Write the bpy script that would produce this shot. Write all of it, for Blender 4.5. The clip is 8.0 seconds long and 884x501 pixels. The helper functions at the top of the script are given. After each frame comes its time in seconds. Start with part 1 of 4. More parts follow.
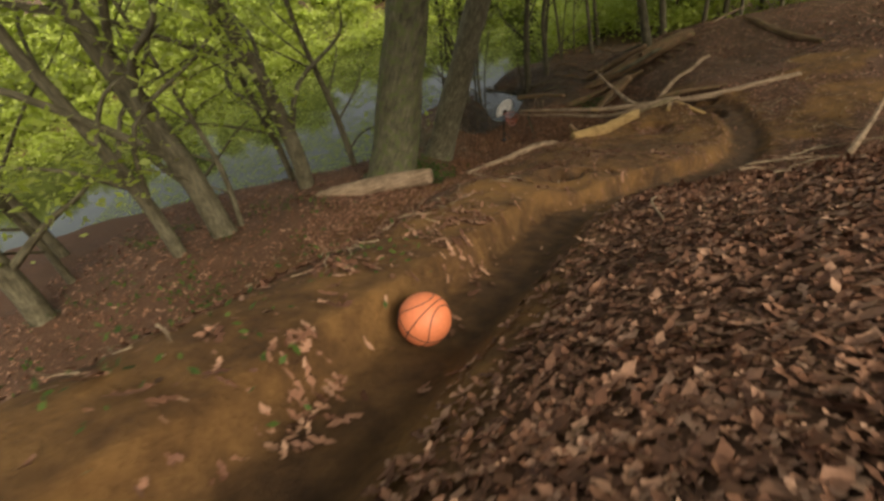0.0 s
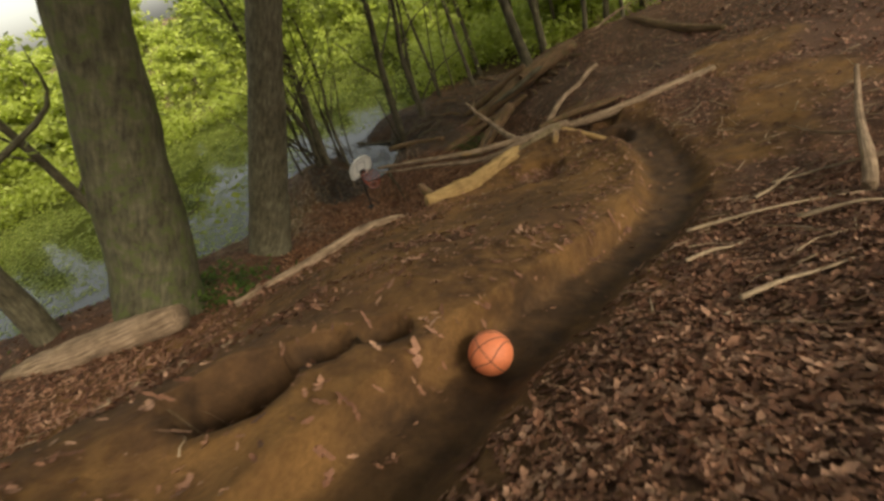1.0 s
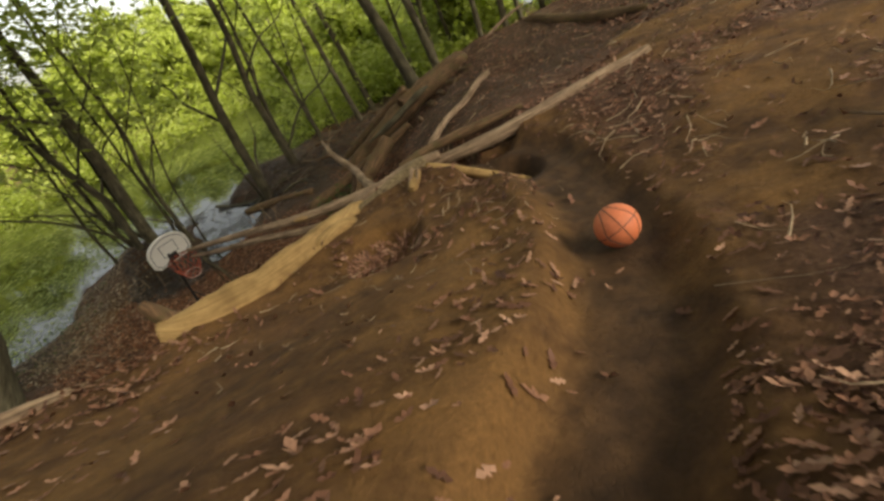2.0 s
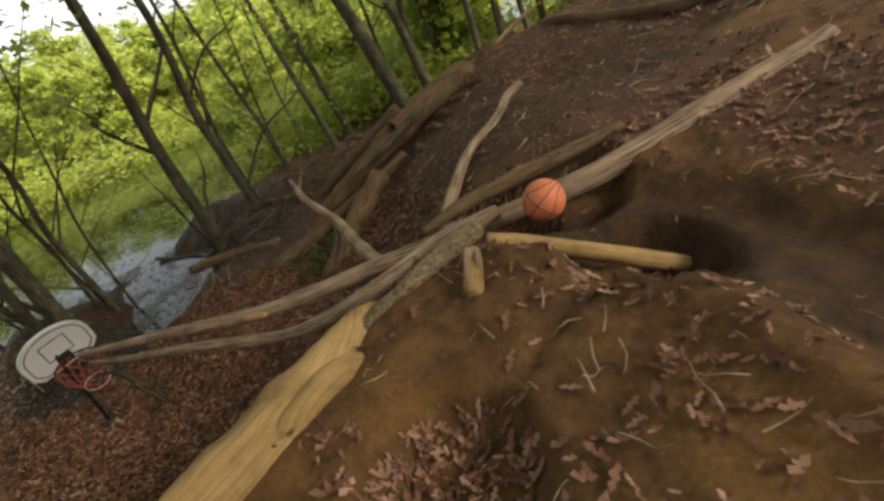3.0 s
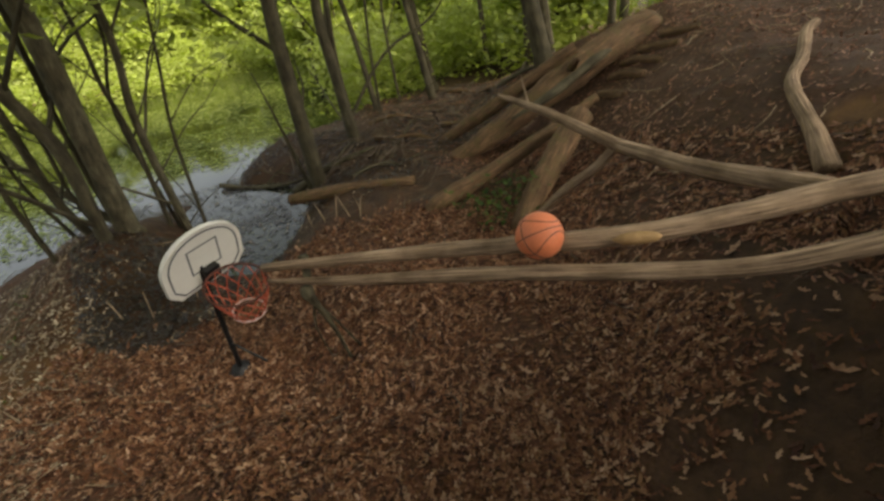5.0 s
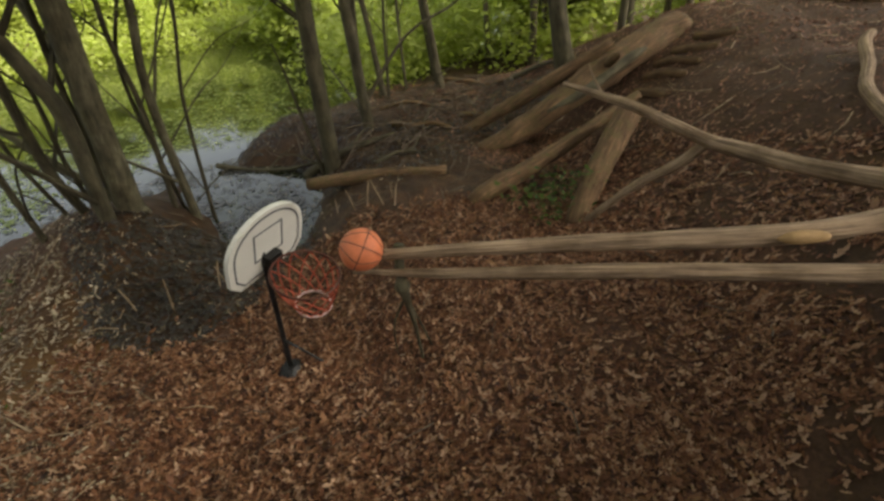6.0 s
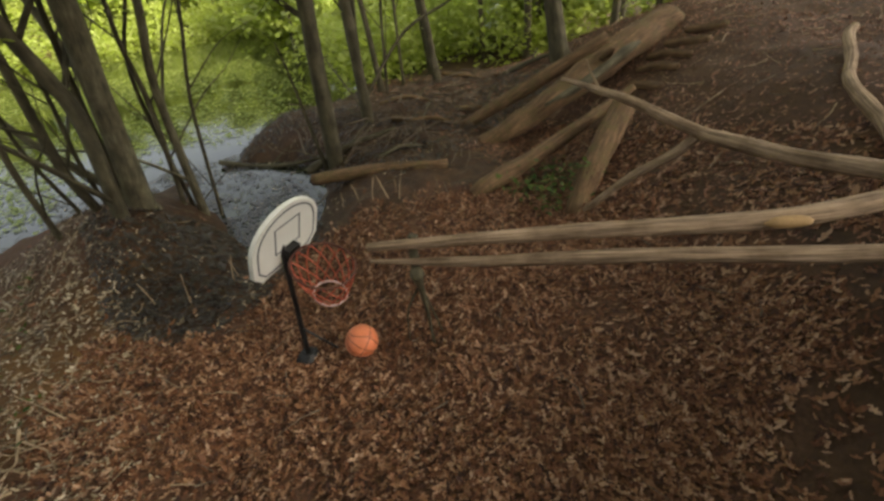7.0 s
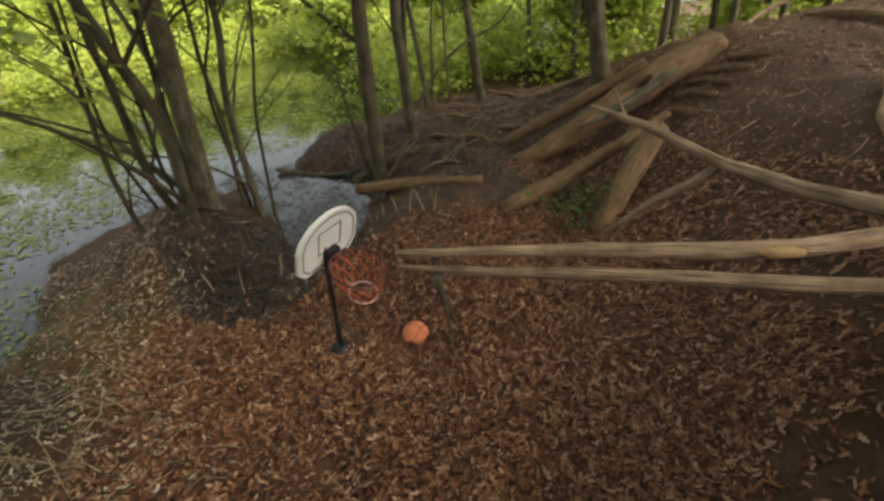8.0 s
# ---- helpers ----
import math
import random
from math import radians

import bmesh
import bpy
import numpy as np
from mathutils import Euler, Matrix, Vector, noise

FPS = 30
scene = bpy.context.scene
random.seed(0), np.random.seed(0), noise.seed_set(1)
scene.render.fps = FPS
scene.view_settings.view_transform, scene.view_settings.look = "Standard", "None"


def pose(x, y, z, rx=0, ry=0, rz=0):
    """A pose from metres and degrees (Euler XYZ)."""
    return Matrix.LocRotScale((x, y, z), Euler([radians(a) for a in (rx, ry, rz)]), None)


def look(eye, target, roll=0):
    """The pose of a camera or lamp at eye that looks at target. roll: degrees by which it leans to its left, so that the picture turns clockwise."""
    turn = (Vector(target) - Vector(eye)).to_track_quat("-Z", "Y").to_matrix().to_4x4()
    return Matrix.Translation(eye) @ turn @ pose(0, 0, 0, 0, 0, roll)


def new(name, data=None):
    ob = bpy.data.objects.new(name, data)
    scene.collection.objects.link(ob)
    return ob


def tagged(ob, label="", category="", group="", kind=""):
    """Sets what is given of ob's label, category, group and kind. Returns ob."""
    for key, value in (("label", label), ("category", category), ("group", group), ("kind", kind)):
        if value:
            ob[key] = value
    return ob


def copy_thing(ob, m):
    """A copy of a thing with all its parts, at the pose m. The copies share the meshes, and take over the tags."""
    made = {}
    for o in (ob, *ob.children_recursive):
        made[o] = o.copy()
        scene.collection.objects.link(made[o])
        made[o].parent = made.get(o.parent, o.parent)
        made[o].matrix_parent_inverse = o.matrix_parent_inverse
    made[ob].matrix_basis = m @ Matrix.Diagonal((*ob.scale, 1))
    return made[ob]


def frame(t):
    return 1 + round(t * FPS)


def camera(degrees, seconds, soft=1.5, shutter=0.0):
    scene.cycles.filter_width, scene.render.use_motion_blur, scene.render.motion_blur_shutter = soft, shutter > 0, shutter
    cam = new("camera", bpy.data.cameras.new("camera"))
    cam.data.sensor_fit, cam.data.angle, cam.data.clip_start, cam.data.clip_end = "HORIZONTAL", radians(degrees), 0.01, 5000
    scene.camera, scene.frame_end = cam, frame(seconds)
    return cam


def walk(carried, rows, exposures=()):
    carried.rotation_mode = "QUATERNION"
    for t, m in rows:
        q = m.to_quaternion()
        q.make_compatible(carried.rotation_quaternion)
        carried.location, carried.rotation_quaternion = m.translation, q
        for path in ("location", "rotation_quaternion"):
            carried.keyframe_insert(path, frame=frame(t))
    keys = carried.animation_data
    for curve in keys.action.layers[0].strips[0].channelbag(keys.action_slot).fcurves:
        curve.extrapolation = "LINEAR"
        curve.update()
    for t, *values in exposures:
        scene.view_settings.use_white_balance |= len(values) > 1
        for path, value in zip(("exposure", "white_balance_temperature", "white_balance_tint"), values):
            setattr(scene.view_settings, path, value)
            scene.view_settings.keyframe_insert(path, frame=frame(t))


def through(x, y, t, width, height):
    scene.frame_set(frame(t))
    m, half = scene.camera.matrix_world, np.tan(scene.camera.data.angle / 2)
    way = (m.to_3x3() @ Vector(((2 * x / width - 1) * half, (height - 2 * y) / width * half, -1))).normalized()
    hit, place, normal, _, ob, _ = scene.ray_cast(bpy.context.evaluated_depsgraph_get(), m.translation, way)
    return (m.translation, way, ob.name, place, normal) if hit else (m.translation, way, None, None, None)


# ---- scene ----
cam = camera(92.0, 8.0, soft=2.8, shutter=0.08)
PATH = [
    (0, (-0.808, 0.518, 6.212), (-0.876, 2.046, 4.924), -13.4),
    (0.5, (0.383, 2.067, 5.361), (0.495, 3.643, 4.135), -16.4),
    (1, (1.57, 3.6, 4.558), (1.763, 5.204, 3.38), -18.3),
    (1.5, (2.699, 4.775, 3.645), (3.024, 6.381, 2.498), -19.0),
    (1.7, (3.117, 5.218, 3.389), (3.502, 6.822, 2.258), -19.6),
    (2.8, (4.147, 7.698, 2.583), (4.72, 9.308, 1.544), -21.0),
    (3, (3.924, 8.012, 2.659), (4.528, 9.599, 1.602), -19.9),
    (3.5, (3.354, 8.709, 2.679), (4.013, 10.259, 1.6), -15.6),
    (4, (2.746, 9.105, 2.5), (3.401, 10.649, 1.411), -12.4),
    (4.5, (2.276, 9.491, 2.347), (2.935, 11.027, 1.248), -10.6),
    (5.8, (1.373, 10.525, 2.075), (2.228, 11.953, 0.965), -4.2),
    (6, (1.241, 10.592, 2.121), (2.116, 11.991, 0.991), -3.1),
    (6.5, (1.054, 10.62, 2.163), (1.95, 11.984, 1.007), -3.0),
    (7, (1.077, 10.528, 2.2), (1.961, 11.899, 1.043), -3.6),
    (7.5, (1.078, 10.379, 2.277), (1.927, 11.785, 1.135), -3.8),
    (8, (1.059, 10.222, 2.372), (1.793, 11.718, 1.267), -4.0),
]
EV, KELVIN, TINT = 0.34, 7400, 7
walk(cam, [(t, look(eye, target, roll)) for t, eye, target, roll in PATH], [(t, EV + e, KELVIN + k, TINT) for t, e, k in ((0, -0.27, -100), (1.0, -0.18, 0), (1.5, -0.06, 0), (3.0, -0.08, -500), (4.5, 0.16, -400), (6.5, 0.40, -550), (8.0, 0.52, -550))])

# ---------------------------------------------------------------- light
SUN_EL, SUN_ROT = radians(42), radians(146)
world = bpy.data.worlds.new("sky")
scene.world = world
world.use_nodes = True
wn = world.node_tree
sky = wn.nodes.new("ShaderNodeTexSky")
sky.sky_type, sky.sun_disc, sky.sun_elevation, sky.sun_rotation = "NISHITA", False, SUN_EL, SUN_ROT
sky.air_density, sky.dust_density = 1.0, 3.0
haze = wn.nodes.new("ShaderNodeHueSaturation")
haze.inputs["Saturation"].default_value = 0.35
wn.links.new(sky.outputs[0], haze.inputs["Color"])
wn.links.new(haze.outputs[0], wn.nodes["Background"].inputs[0])
wn.nodes["Background"].inputs[1].default_value = 0.26
sun = new("sun", bpy.data.lights.new("sun", "SUN"))
sun.data.energy, sun.data.angle, sun.data.color = 8.6, radians(30), (1.0, 0.95, 0.86)
sun.matrix_world = look((0, 0, 30), (-9 * math.sin(SUN_ROT), -9 * math.cos(SUN_ROT), 30 - 9 * math.tan(SUN_EL)))


# ---------------------------------------------------------------- materials
def material(name):
    m = bpy.data.materials.new(name)
    m.use_nodes = True
    return m, m.node_tree, m.node_tree.nodes["Principled BSDF"]


def node(nt, kind, **inputs):
    n = nt.nodes.new(kind)
    for k, v in inputs.items():
        n.inputs[k.replace("_", " ")].default_value = v
    return n


def noise_tex(nt, vec, scale, detail=5.0, rough=0.6):
    n = node(nt, "ShaderNodeTexNoise", Scale=scale, Detail=detail, Roughness=rough)
    if vec is not None:
        nt.links.new(vec, n.inputs["Vector"])
    return n


def ramp(nt, fac, stops):
    r = nt.nodes.new("ShaderNodeValToRGB")
    while len(r.color_ramp.elements) < len(stops):
        r.color_ramp.elements.new(0.5)
    for e, (p, c) in zip(r.color_ramp.elements, stops):
        e.position, e.color = p, (*c, 1)
    nt.links.new(fac, r.inputs[0])
    return r


def mixed(nt, fac, a, b, blend="MIX"):
    m = nt.nodes.new("ShaderNodeMix")
    m.data_type, m.blend_type = "RGBA", blend
    for sock, v in ((m.inputs[0], fac), (m.inputs[6], a), (m.inputs[7], b)):
        if isinstance(v, (int, float)):
            sock.default_value = v
        elif isinstance(v, tuple):
            sock.default_value = (*v, 1)
        else:
            nt.links.new(v, sock)
    return m.outputs[2]


def bump(nt, bsdf, height, strength, distance):
    b = nt.nodes.new("ShaderNodeBump")
    b.inputs["Strength"].default_value, b.inputs["Distance"].default_value = strength, distance
    nt.links.new(height, b.inputs["Height"])
    nt.links.new(b.outputs[0], bsdf.inputs["Normal"])


def coords(nt, which="Object", scale=(1, 1, 1)):
    tc = nt.nodes.new("ShaderNodeTexCoord")
    mp = nt.nodes.new("ShaderNodeMapping")
    mp.inputs["Scale"].default_value = scale
    nt.links.new(tc.outputs[which], mp.inputs[0])
    return mp.outputs[0]


def wood_material(name, dark, light, moss=None, grain=(26, 26, 2.2), rough=0.85, crack=0.6):
    """Weathered wood or bark; the grain runs along the stem, which carries a length in its UV map."""
    m, nt, b = material(name)
    v = coords(nt, "UV", (grain[0], grain[2], 1))
    g = noise_tex(nt, v, 1.0, 8.0, 0.65)
    big = noise_tex(nt, coords(nt, "Object"), 4.0, 4.0, 0.6)
    c = ramp(nt, g.outputs[0], [(0.30, dark), (0.50, tuple(0.5 * (p + q) for p, q in zip(dark, light))), (0.68, light)]).outputs[0]
    stain = ramp(nt, big.outputs[0], [(0.35, (0.62, 0.58, 0.52)), (0.62, (1.06, 1.04, 1.0))]).outputs[0]
    c = mixed(nt, 1.0, c, stain, "MULTIPLY")
    if moss:
        patch = ramp(nt, noise_tex(nt, coords(nt, "Object"), 6.5, 6.0, 0.7).outputs[0], [(0.50, (0, 0, 0)), (0.60, (1, 1, 1))]).outputs[0]
        c = mixed(nt, patch, c, moss)
    nt.links.new(c, b.inputs["Base Color"])
    b.inputs["Roughness"].default_value = rough
    b.inputs["Specular IOR Level"].default_value = 0.25
    bump(nt, b, g.outputs[0], crack, 0.02)
    return m


def plain(name, color, rough=0.6, metal=0.0, vary=0.25, scale=9.0, spec=0.4):
    m, nt, b = material(name)
    n = noise_tex(nt, coords(nt, "Object"), scale, 6.0, 0.65)
    lo = tuple(c * (1 - vary) for c in color)
    hi = tuple(min(1, c * (1 + vary)) for c in color)
    nt.links.new(ramp(nt, n.outputs[0], [(0.3, lo), (0.7, hi)]).outputs[0], b.inputs["Base Color"])
    b.inputs["Roughness"].default_value, b.inputs["Metallic"].default_value = rough, metal
    b.inputs["Specular IOR Level"].default_value = spec
    bump(nt, b, n.outputs[0], 0.2, 0.004)
    return m


def soil_material():
    """Clay soil, leaf mould and wet mud, mixed by the two masks that the ground carries; the second also paints shade.
    """
    m, nt, b = material("soil")
    v = coords(nt, "Object")
    fine, mid, wide = noise_tex(nt, v, 38.0, 8.0, 0.7), noise_tex(nt, v, 7.0, 6.0, 0.65), noise_tex(nt, v, 1.1, 4.0, 0.6)
    clay = ramp(nt, mid.outputs[0], [(0.30, (0.046, 0.021, 0.007)), (0.52, (0.098, 0.047, 0.015)), (0.72, (0.175, 0.090, 0.029))]).outputs[0]
    ochre = ramp(nt, fine.outputs[0], [(0.3, (0.120, 0.058, 0.016)), (0.7, (0.250, 0.128, 0.040))]).outputs[0]
    clay = mixed(nt, ramp(nt, wide.outputs[0], [(0.48, (0, 0, 0)), (0.62, (0.8, 0.8, 0.8))]).outputs[0], clay, ochre)
    mould = ramp(nt, fine.outputs[0], [(0.28, (0.040, 0.020, 0.011)), (0.50, (0.090, 0.044, 0.024)), (0.72, (0.160, 0.085, 0.046))]).outputs[0]
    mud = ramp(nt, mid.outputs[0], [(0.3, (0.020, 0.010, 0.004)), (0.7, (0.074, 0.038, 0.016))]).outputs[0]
    at = nt.nodes.new("ShaderNodeAttribute")
    at.attribute_name = "cover"
    sep = nt.nodes.new("ShaderNodeSeparateColor")
    nt.links.new(at.outputs["Color"], sep.inputs[0])
    c = mixed(nt, sep.outputs[0], clay, mould)
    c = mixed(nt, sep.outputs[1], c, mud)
    nt.links.new(c, b.inputs["Base Color"])
    r = nt.nodes.new("ShaderNodeMapRange")
    r.inputs["To Min"].default_value, r.inputs["To Max"].default_value = 0.92, 0.74
    nt.links.new(sep.outputs[1], r.inputs["Value"])
    nt.links.new(r.outputs[0], b.inputs["Roughness"])
    b.inputs["Specular IOR Level"].default_value = 0.25
    add = nt.nodes.new("ShaderNodeMath")
    nt.links.new(fine.outputs[0], add.inputs[0])
    nt.links.new(mid.outputs[0], add.inputs[1])
    bump(nt, b, add.outputs[0], 0.7, 0.025)
    return m


def leaf_material(name, colors, rough=0.7, through=0.0):
    """Leaves that differ one from the next; through: how much light shines through them."""
    m, nt, b = material(name)
    geo = nt.nodes.new("ShaderNodeNewGeometry")
    stops = [(i / max(1, len(colors) - 1), c) for i, c in enumerate(colors)]
    c = ramp(nt, geo.outputs["Random Per Island"], stops).outputs[0]
    vein = noise_tex(nt, coords(nt, "Object"), 60.0, 4.0, 0.6)
    c = mixed(nt, 1.0, c, ramp(nt, vein.outputs[0], [(0.3, (0.7, 0.7, 0.7)), (0.7, (1.15, 1.15, 1.15))]).outputs[0], "MULTIPLY")
    nt.links.new(c, b.inputs["Base Color"])
    b.inputs["Roughness"].default_value = rough
    b.inputs["Specular IOR Level"].default_value = 0.2
    if through:
        t = nt.nodes.new("ShaderNodeBsdfTranslucent")
        nt.links.new(c, t.inputs[0])
        mx = nt.nodes.new("ShaderNodeMixShader")
        mx.inputs[0].default_value = through
        nt.links.new(b.outputs[0], mx.inputs[1])
        nt.links.new(t.outputs[0], mx.inputs[2])
        nt.links.new(mx.outputs[0], nt.nodes["Material Output"].inputs[0])
    return m


def water_material():
    m, nt, b = material("pond_water")
    v = coords(nt, "Object")
    scum = noise_tex(nt, v, 2.2, 7.0, 0.75)
    fac = ramp(nt, scum.outputs[0], [(0.46, (0, 0, 0)), (0.66, (0.6, 0.6, 0.6))]).outputs[0]
    c = mixed(nt, fac, (0.014, 0.016, 0.007), (0.050, 0.060, 0.016))
    nt.links.new(c, b.inputs["Base Color"])
    b.inputs["Roughness"].default_value = 0.06
    b.inputs["IOR"].default_value = 1.33
    bump(nt, b, noise_tex(nt, v, 5.0, 3.0, 0.5).outputs[0], 0.05, 0.03)
    return m


SOIL = soil_material()
WATER = water_material()
BARK_GREY = wood_material("grey_bark", (0.050, 0.043, 0.028), (0.200, 0.175, 0.110), grain=(20, 20, 5.0), crack=1.0)
BARK_MOSSY = wood_material("mossy_bark", (0.045, 0.040, 0.026), (0.160, 0.145, 0.085), moss=(0.085, 0.095, 0.030), grain=(16, 16, 3.5), crack=1.0)
BARK_DARK = wood_material("dark_bark", (0.036, 0.031, 0.020), (0.140, 0.120, 0.074), grain=(9, 9, 3.0), crack=1.0)
RAIL_WOOD = wood_material("weathered_grey_wood", (0.054, 0.031, 0.019), (0.520, 0.365, 0.240), grain=(60, 60, 2.2), crack=1.0)
TAN_WOOD = wood_material("bare_tan_wood", (0.230, 0.142, 0.056), (0.450, 0.292, 0.122), grain=(48, 48, 2.6), crack=0.4)
ROT_WOOD = wood_material("rotten_wood", (0.046, 0.026, 0.014), (0.230, 0.138, 0.074), moss=(0.105, 0.072, 0.030), grain=(30, 30, 3.0), crack=1.0)
LICHEN_WOOD = wood_material("lichen_bark", (0.028, 0.018, 0.010), (0.360, 0.265, 0.145), grain=(60, 60, 34.0), crack=1.0)
CUT_WOOD = plain("cut_wood", (0.30, 0.18, 0.075), 0.8, vary=0.2, scale=30)
LITTER = leaf_material("dead_leaf", [(0.080, 0.034, 0.019), (0.140, 0.062, 0.035), (0.195, 0.091, 0.052), (0.255, 0.128, 0.077), (0.360, 0.205, 0.130)], 0.6)
LITTER_RED = leaf_material("russet_leaf", [(0.030, 0.012, 0.007), (0.100, 0.038, 0.016), (0.160, 0.066, 0.030), (0.230, 0.112, 0.056), (0.370, 0.225, 0.140)], 0.6)
LITTER_PALE = leaf_material("bleached_leaf", [(0.10, 0.075, 0.045), (0.20, 0.15, 0.09), (0.34, 0.26, 0.17), (0.52, 0.42, 0.30)], 0.6)
SODDEN = plain("sodden_leaf", (0.030, 0.022, 0.015), 0.4, vary=0.5, scale=14)
DARK_TWIG = plain("wet_twig", (0.095, 0.066, 0.042), 0.7, vary=0.5, scale=14)
TWIG = plain("dry_twig", (0.27, 0.19, 0.115), 0.85, vary=0.5, scale=14)
GREEN = leaf_material("spring_leaf", [(0.290, 0.350, 0.044), (0.410, 0.480, 0.085), (0.530, 0.580, 0.185), (0.360, 0.430, 0.062)], 0.5, 0.66)
DUCKWEED = leaf_material("duckweed", [(0.150, 0.200, 0.020), (0.270, 0.330, 0.050), (0.400, 0.440, 0.120), (0.200, 0.260, 0.030)], 0.5, 0.3)
GREEN_DARK = leaf_material("undergrowth_leaf", [(0.030, 0.055, 0.010), (0.055, 0.090, 0.014), (0.080, 0.110, 0.020)], 0.6, 0.3)
RUBBER = plain("orange_rubber", (0.58, 0.165, 0.070), 0.6, vary=0.12, scale=60)
SEAM = plain("black_rubber", (0.02, 0.016, 0.014), 0.6, vary=0.3)
BOARD_WHITE = plain("white_plastic", (0.66, 0.63, 0.56), 0.45, vary=0.06, scale=5)
LINE_GREY = plain("grey_paint", (0.075, 0.08, 0.085), 0.5, vary=0.2)
STEEL_BLACK = plain("black_steel", (0.028, 0.026, 0.025), 0.45, 0.6, vary=0.3)
RIM_PAINT = plain("dull_red_steel", (0.10, 0.035, 0.022), 0.5, 0.3, vary=0.3)
NET_RED = plain("red_net_cord", (0.42, 0.085, 0.045), 0.8, vary=0.3, scale=25)
NET_WHITE = plain("white_net_cord", (0.62, 0.42, 0.38), 0.8, vary=0.2, scale=25)


# ---------------------------------------------------------------- shared shapes
def mesh_of(name, verts, faces, mats, smooth=True, uvs=None):
    me = bpy.data.meshes.new(name)
    me.from_pydata([tuple(v) for v in verts], [], [tuple(f) for f in faces])
    for m in mats if isinstance(mats, (list, tuple)) else [mats]:
        me.materials.append(m)
    if smooth:
        me.polygons.foreach_set("use_smooth", [True] * len(me.polygons))
    if uvs is not None:
        layer = me.uv_layers.new(name="UVMap")
        idx = np.empty(len(me.loops), dtype=np.int32)
        me.loops.foreach_get("vertex_index", idx)
        layer.data.foreach_set("uv", np.asarray(uvs, dtype=np.float32)[idx].ravel())
    me.update()
    return me


def part(name, me, parent, label="", m=None):
    ob = new(name, me)
    ob.parent = parent
    if m is not None:
        ob.matrix_basis = m
    if label:
        ob["label"] = label
    return ob


def spline(points, per=8):
    """A smooth line through the points (x, y, z, radius)."""
    p = [np.array(q, float) for q in points]
    p = [2 * p[0] - p[1]] + p + [2 * p[-1] - p[-2]]
    out = []
    for i in range(1, len(p) - 2):
        a, b, c, d = p[i - 1:i + 3]
        for k in range(per):
            t = k / per
            out.append(0.5 * (2 * b + (c - a) * t + (2 * a - 5 * b + 4 * c - d) * t * t + (3 * b - a - 3 * c + d) * t ** 3))
    return out + [p[-2]]


def tube(points, mats, name, seg=12, per=8, rough=0.10, seed=0, cap=True, lump=9.0):
    """A stem along the points (x, y, z, radius), its skin uneven by rough; returns a mesh whose UV runs along it."""
    line = spline(points, per)
    rows, uvs, verts = [], [], []
    along = 0.0
    side = None
    for i, q in enumerate(line):
        c = Vector(q[:3])
        d = Vector((line[min(i + 1, len(line) - 1)] - line[max(i - 1, 0)])[:3]).normalized()
        if side is None:
            side = d.orthogonal().normalized()
        side = (side - d * side.dot(d)).normalized()
        up = d.cross(side)
        if i:
            along += (Vector(line[i][:3]) - Vector(line[i - 1][:3])).length
        row = []
        for k in range(seg + 1):
            a = 2 * math.pi * (k % seg) / seg
            n = side * math.cos(a) + up * math.sin(a)
            w = 1 + rough * (noise.noise(Vector((math.cos(a) * 1.3 + seed * 7.1, math.sin(a) * 1.3, along * lump * 0.35))) * 1.3
                             + 0.6 * noise.noise(Vector((math.cos(a) * 3 + seed, math.sin(a) * 3, along * lump))))
            r = q[3] * w
            v = c + n * r
            row.append(len(verts))
            verts.append(v)
            uvs.append((k / seg * max(0.35, 6.283 * q[3]), along))
        rows.append(row)
    faces = [(r0[k], r0[k + 1], r1[k + 1], r1[k]) for r0, r1 in zip(rows, rows[1:]) for k in range(seg)]
    if cap:
        for row, flip in ((rows[0], True), (rows[-1], False)):
            mid = len(verts)
            verts.append(sum((verts[i] for i in row[:-1]), Vector()) / seg)
            uvs.append((0.1, along))
            faces += [(row[k + 1], row[k], mid) if flip else (row[k], row[k + 1], mid) for k in range(seg)]
    return mesh_of(name, verts, faces, mats, True, uvs)


def joined(name, meshes, mats):
    """Several meshes as one; each keeps its own material slot by order."""
    bm = bmesh.new()
    for i, me in enumerate(meshes):
        n0 = len(bm.faces)
        bm.from_mesh(me)
        bm.faces.ensure_lookup_table()
        for f in bm.faces[n0:]:
            f.material_index = min(i, len(mats) - 1) if len(mats) > 1 else 0
    out = bpy.data.meshes.new(name)
    bm.to_mesh(out)
    bm.free()
    for m in mats:
        out.materials.append(m)
    return out


def prism(name, outline, depth, mat, bevel=0.004):
    """A flat plate: the outline in x and z, its thickness along y, with eased edges."""
    bm = bmesh.new()
    vs = [bm.verts.new((x, 0, z)) for x, z in outline]
    f = bm.faces.new(vs)
    ext = bmesh.ops.extrude_face_region(bm, geom=[f])
    bmesh.ops.translate(bm, verts=[g for g in ext["geom"] if isinstance(g, bmesh.types.BMVert)], vec=(0, depth, 0))
    bmesh.ops.recalc_face_normals(bm, faces=bm.faces)
    if bevel:
        bmesh.ops.bevel(bm, geom=[e for e in bm.edges], offset=bevel, segments=2, affect="EDGES", profile=0.6)
    me = bpy.data.meshes.new(name)
    bm.to_mesh(me)
    bm.free()
    me.materials.append(mat)
    return me


# ---------------------------------------------------------------- the lie of the land
def lattice(ix, iy, seed):
    v = np.sin(ix * 127.1 + iy * 311.7 + seed * 74.7) * 43758.5453
    return v - np.floor(v)


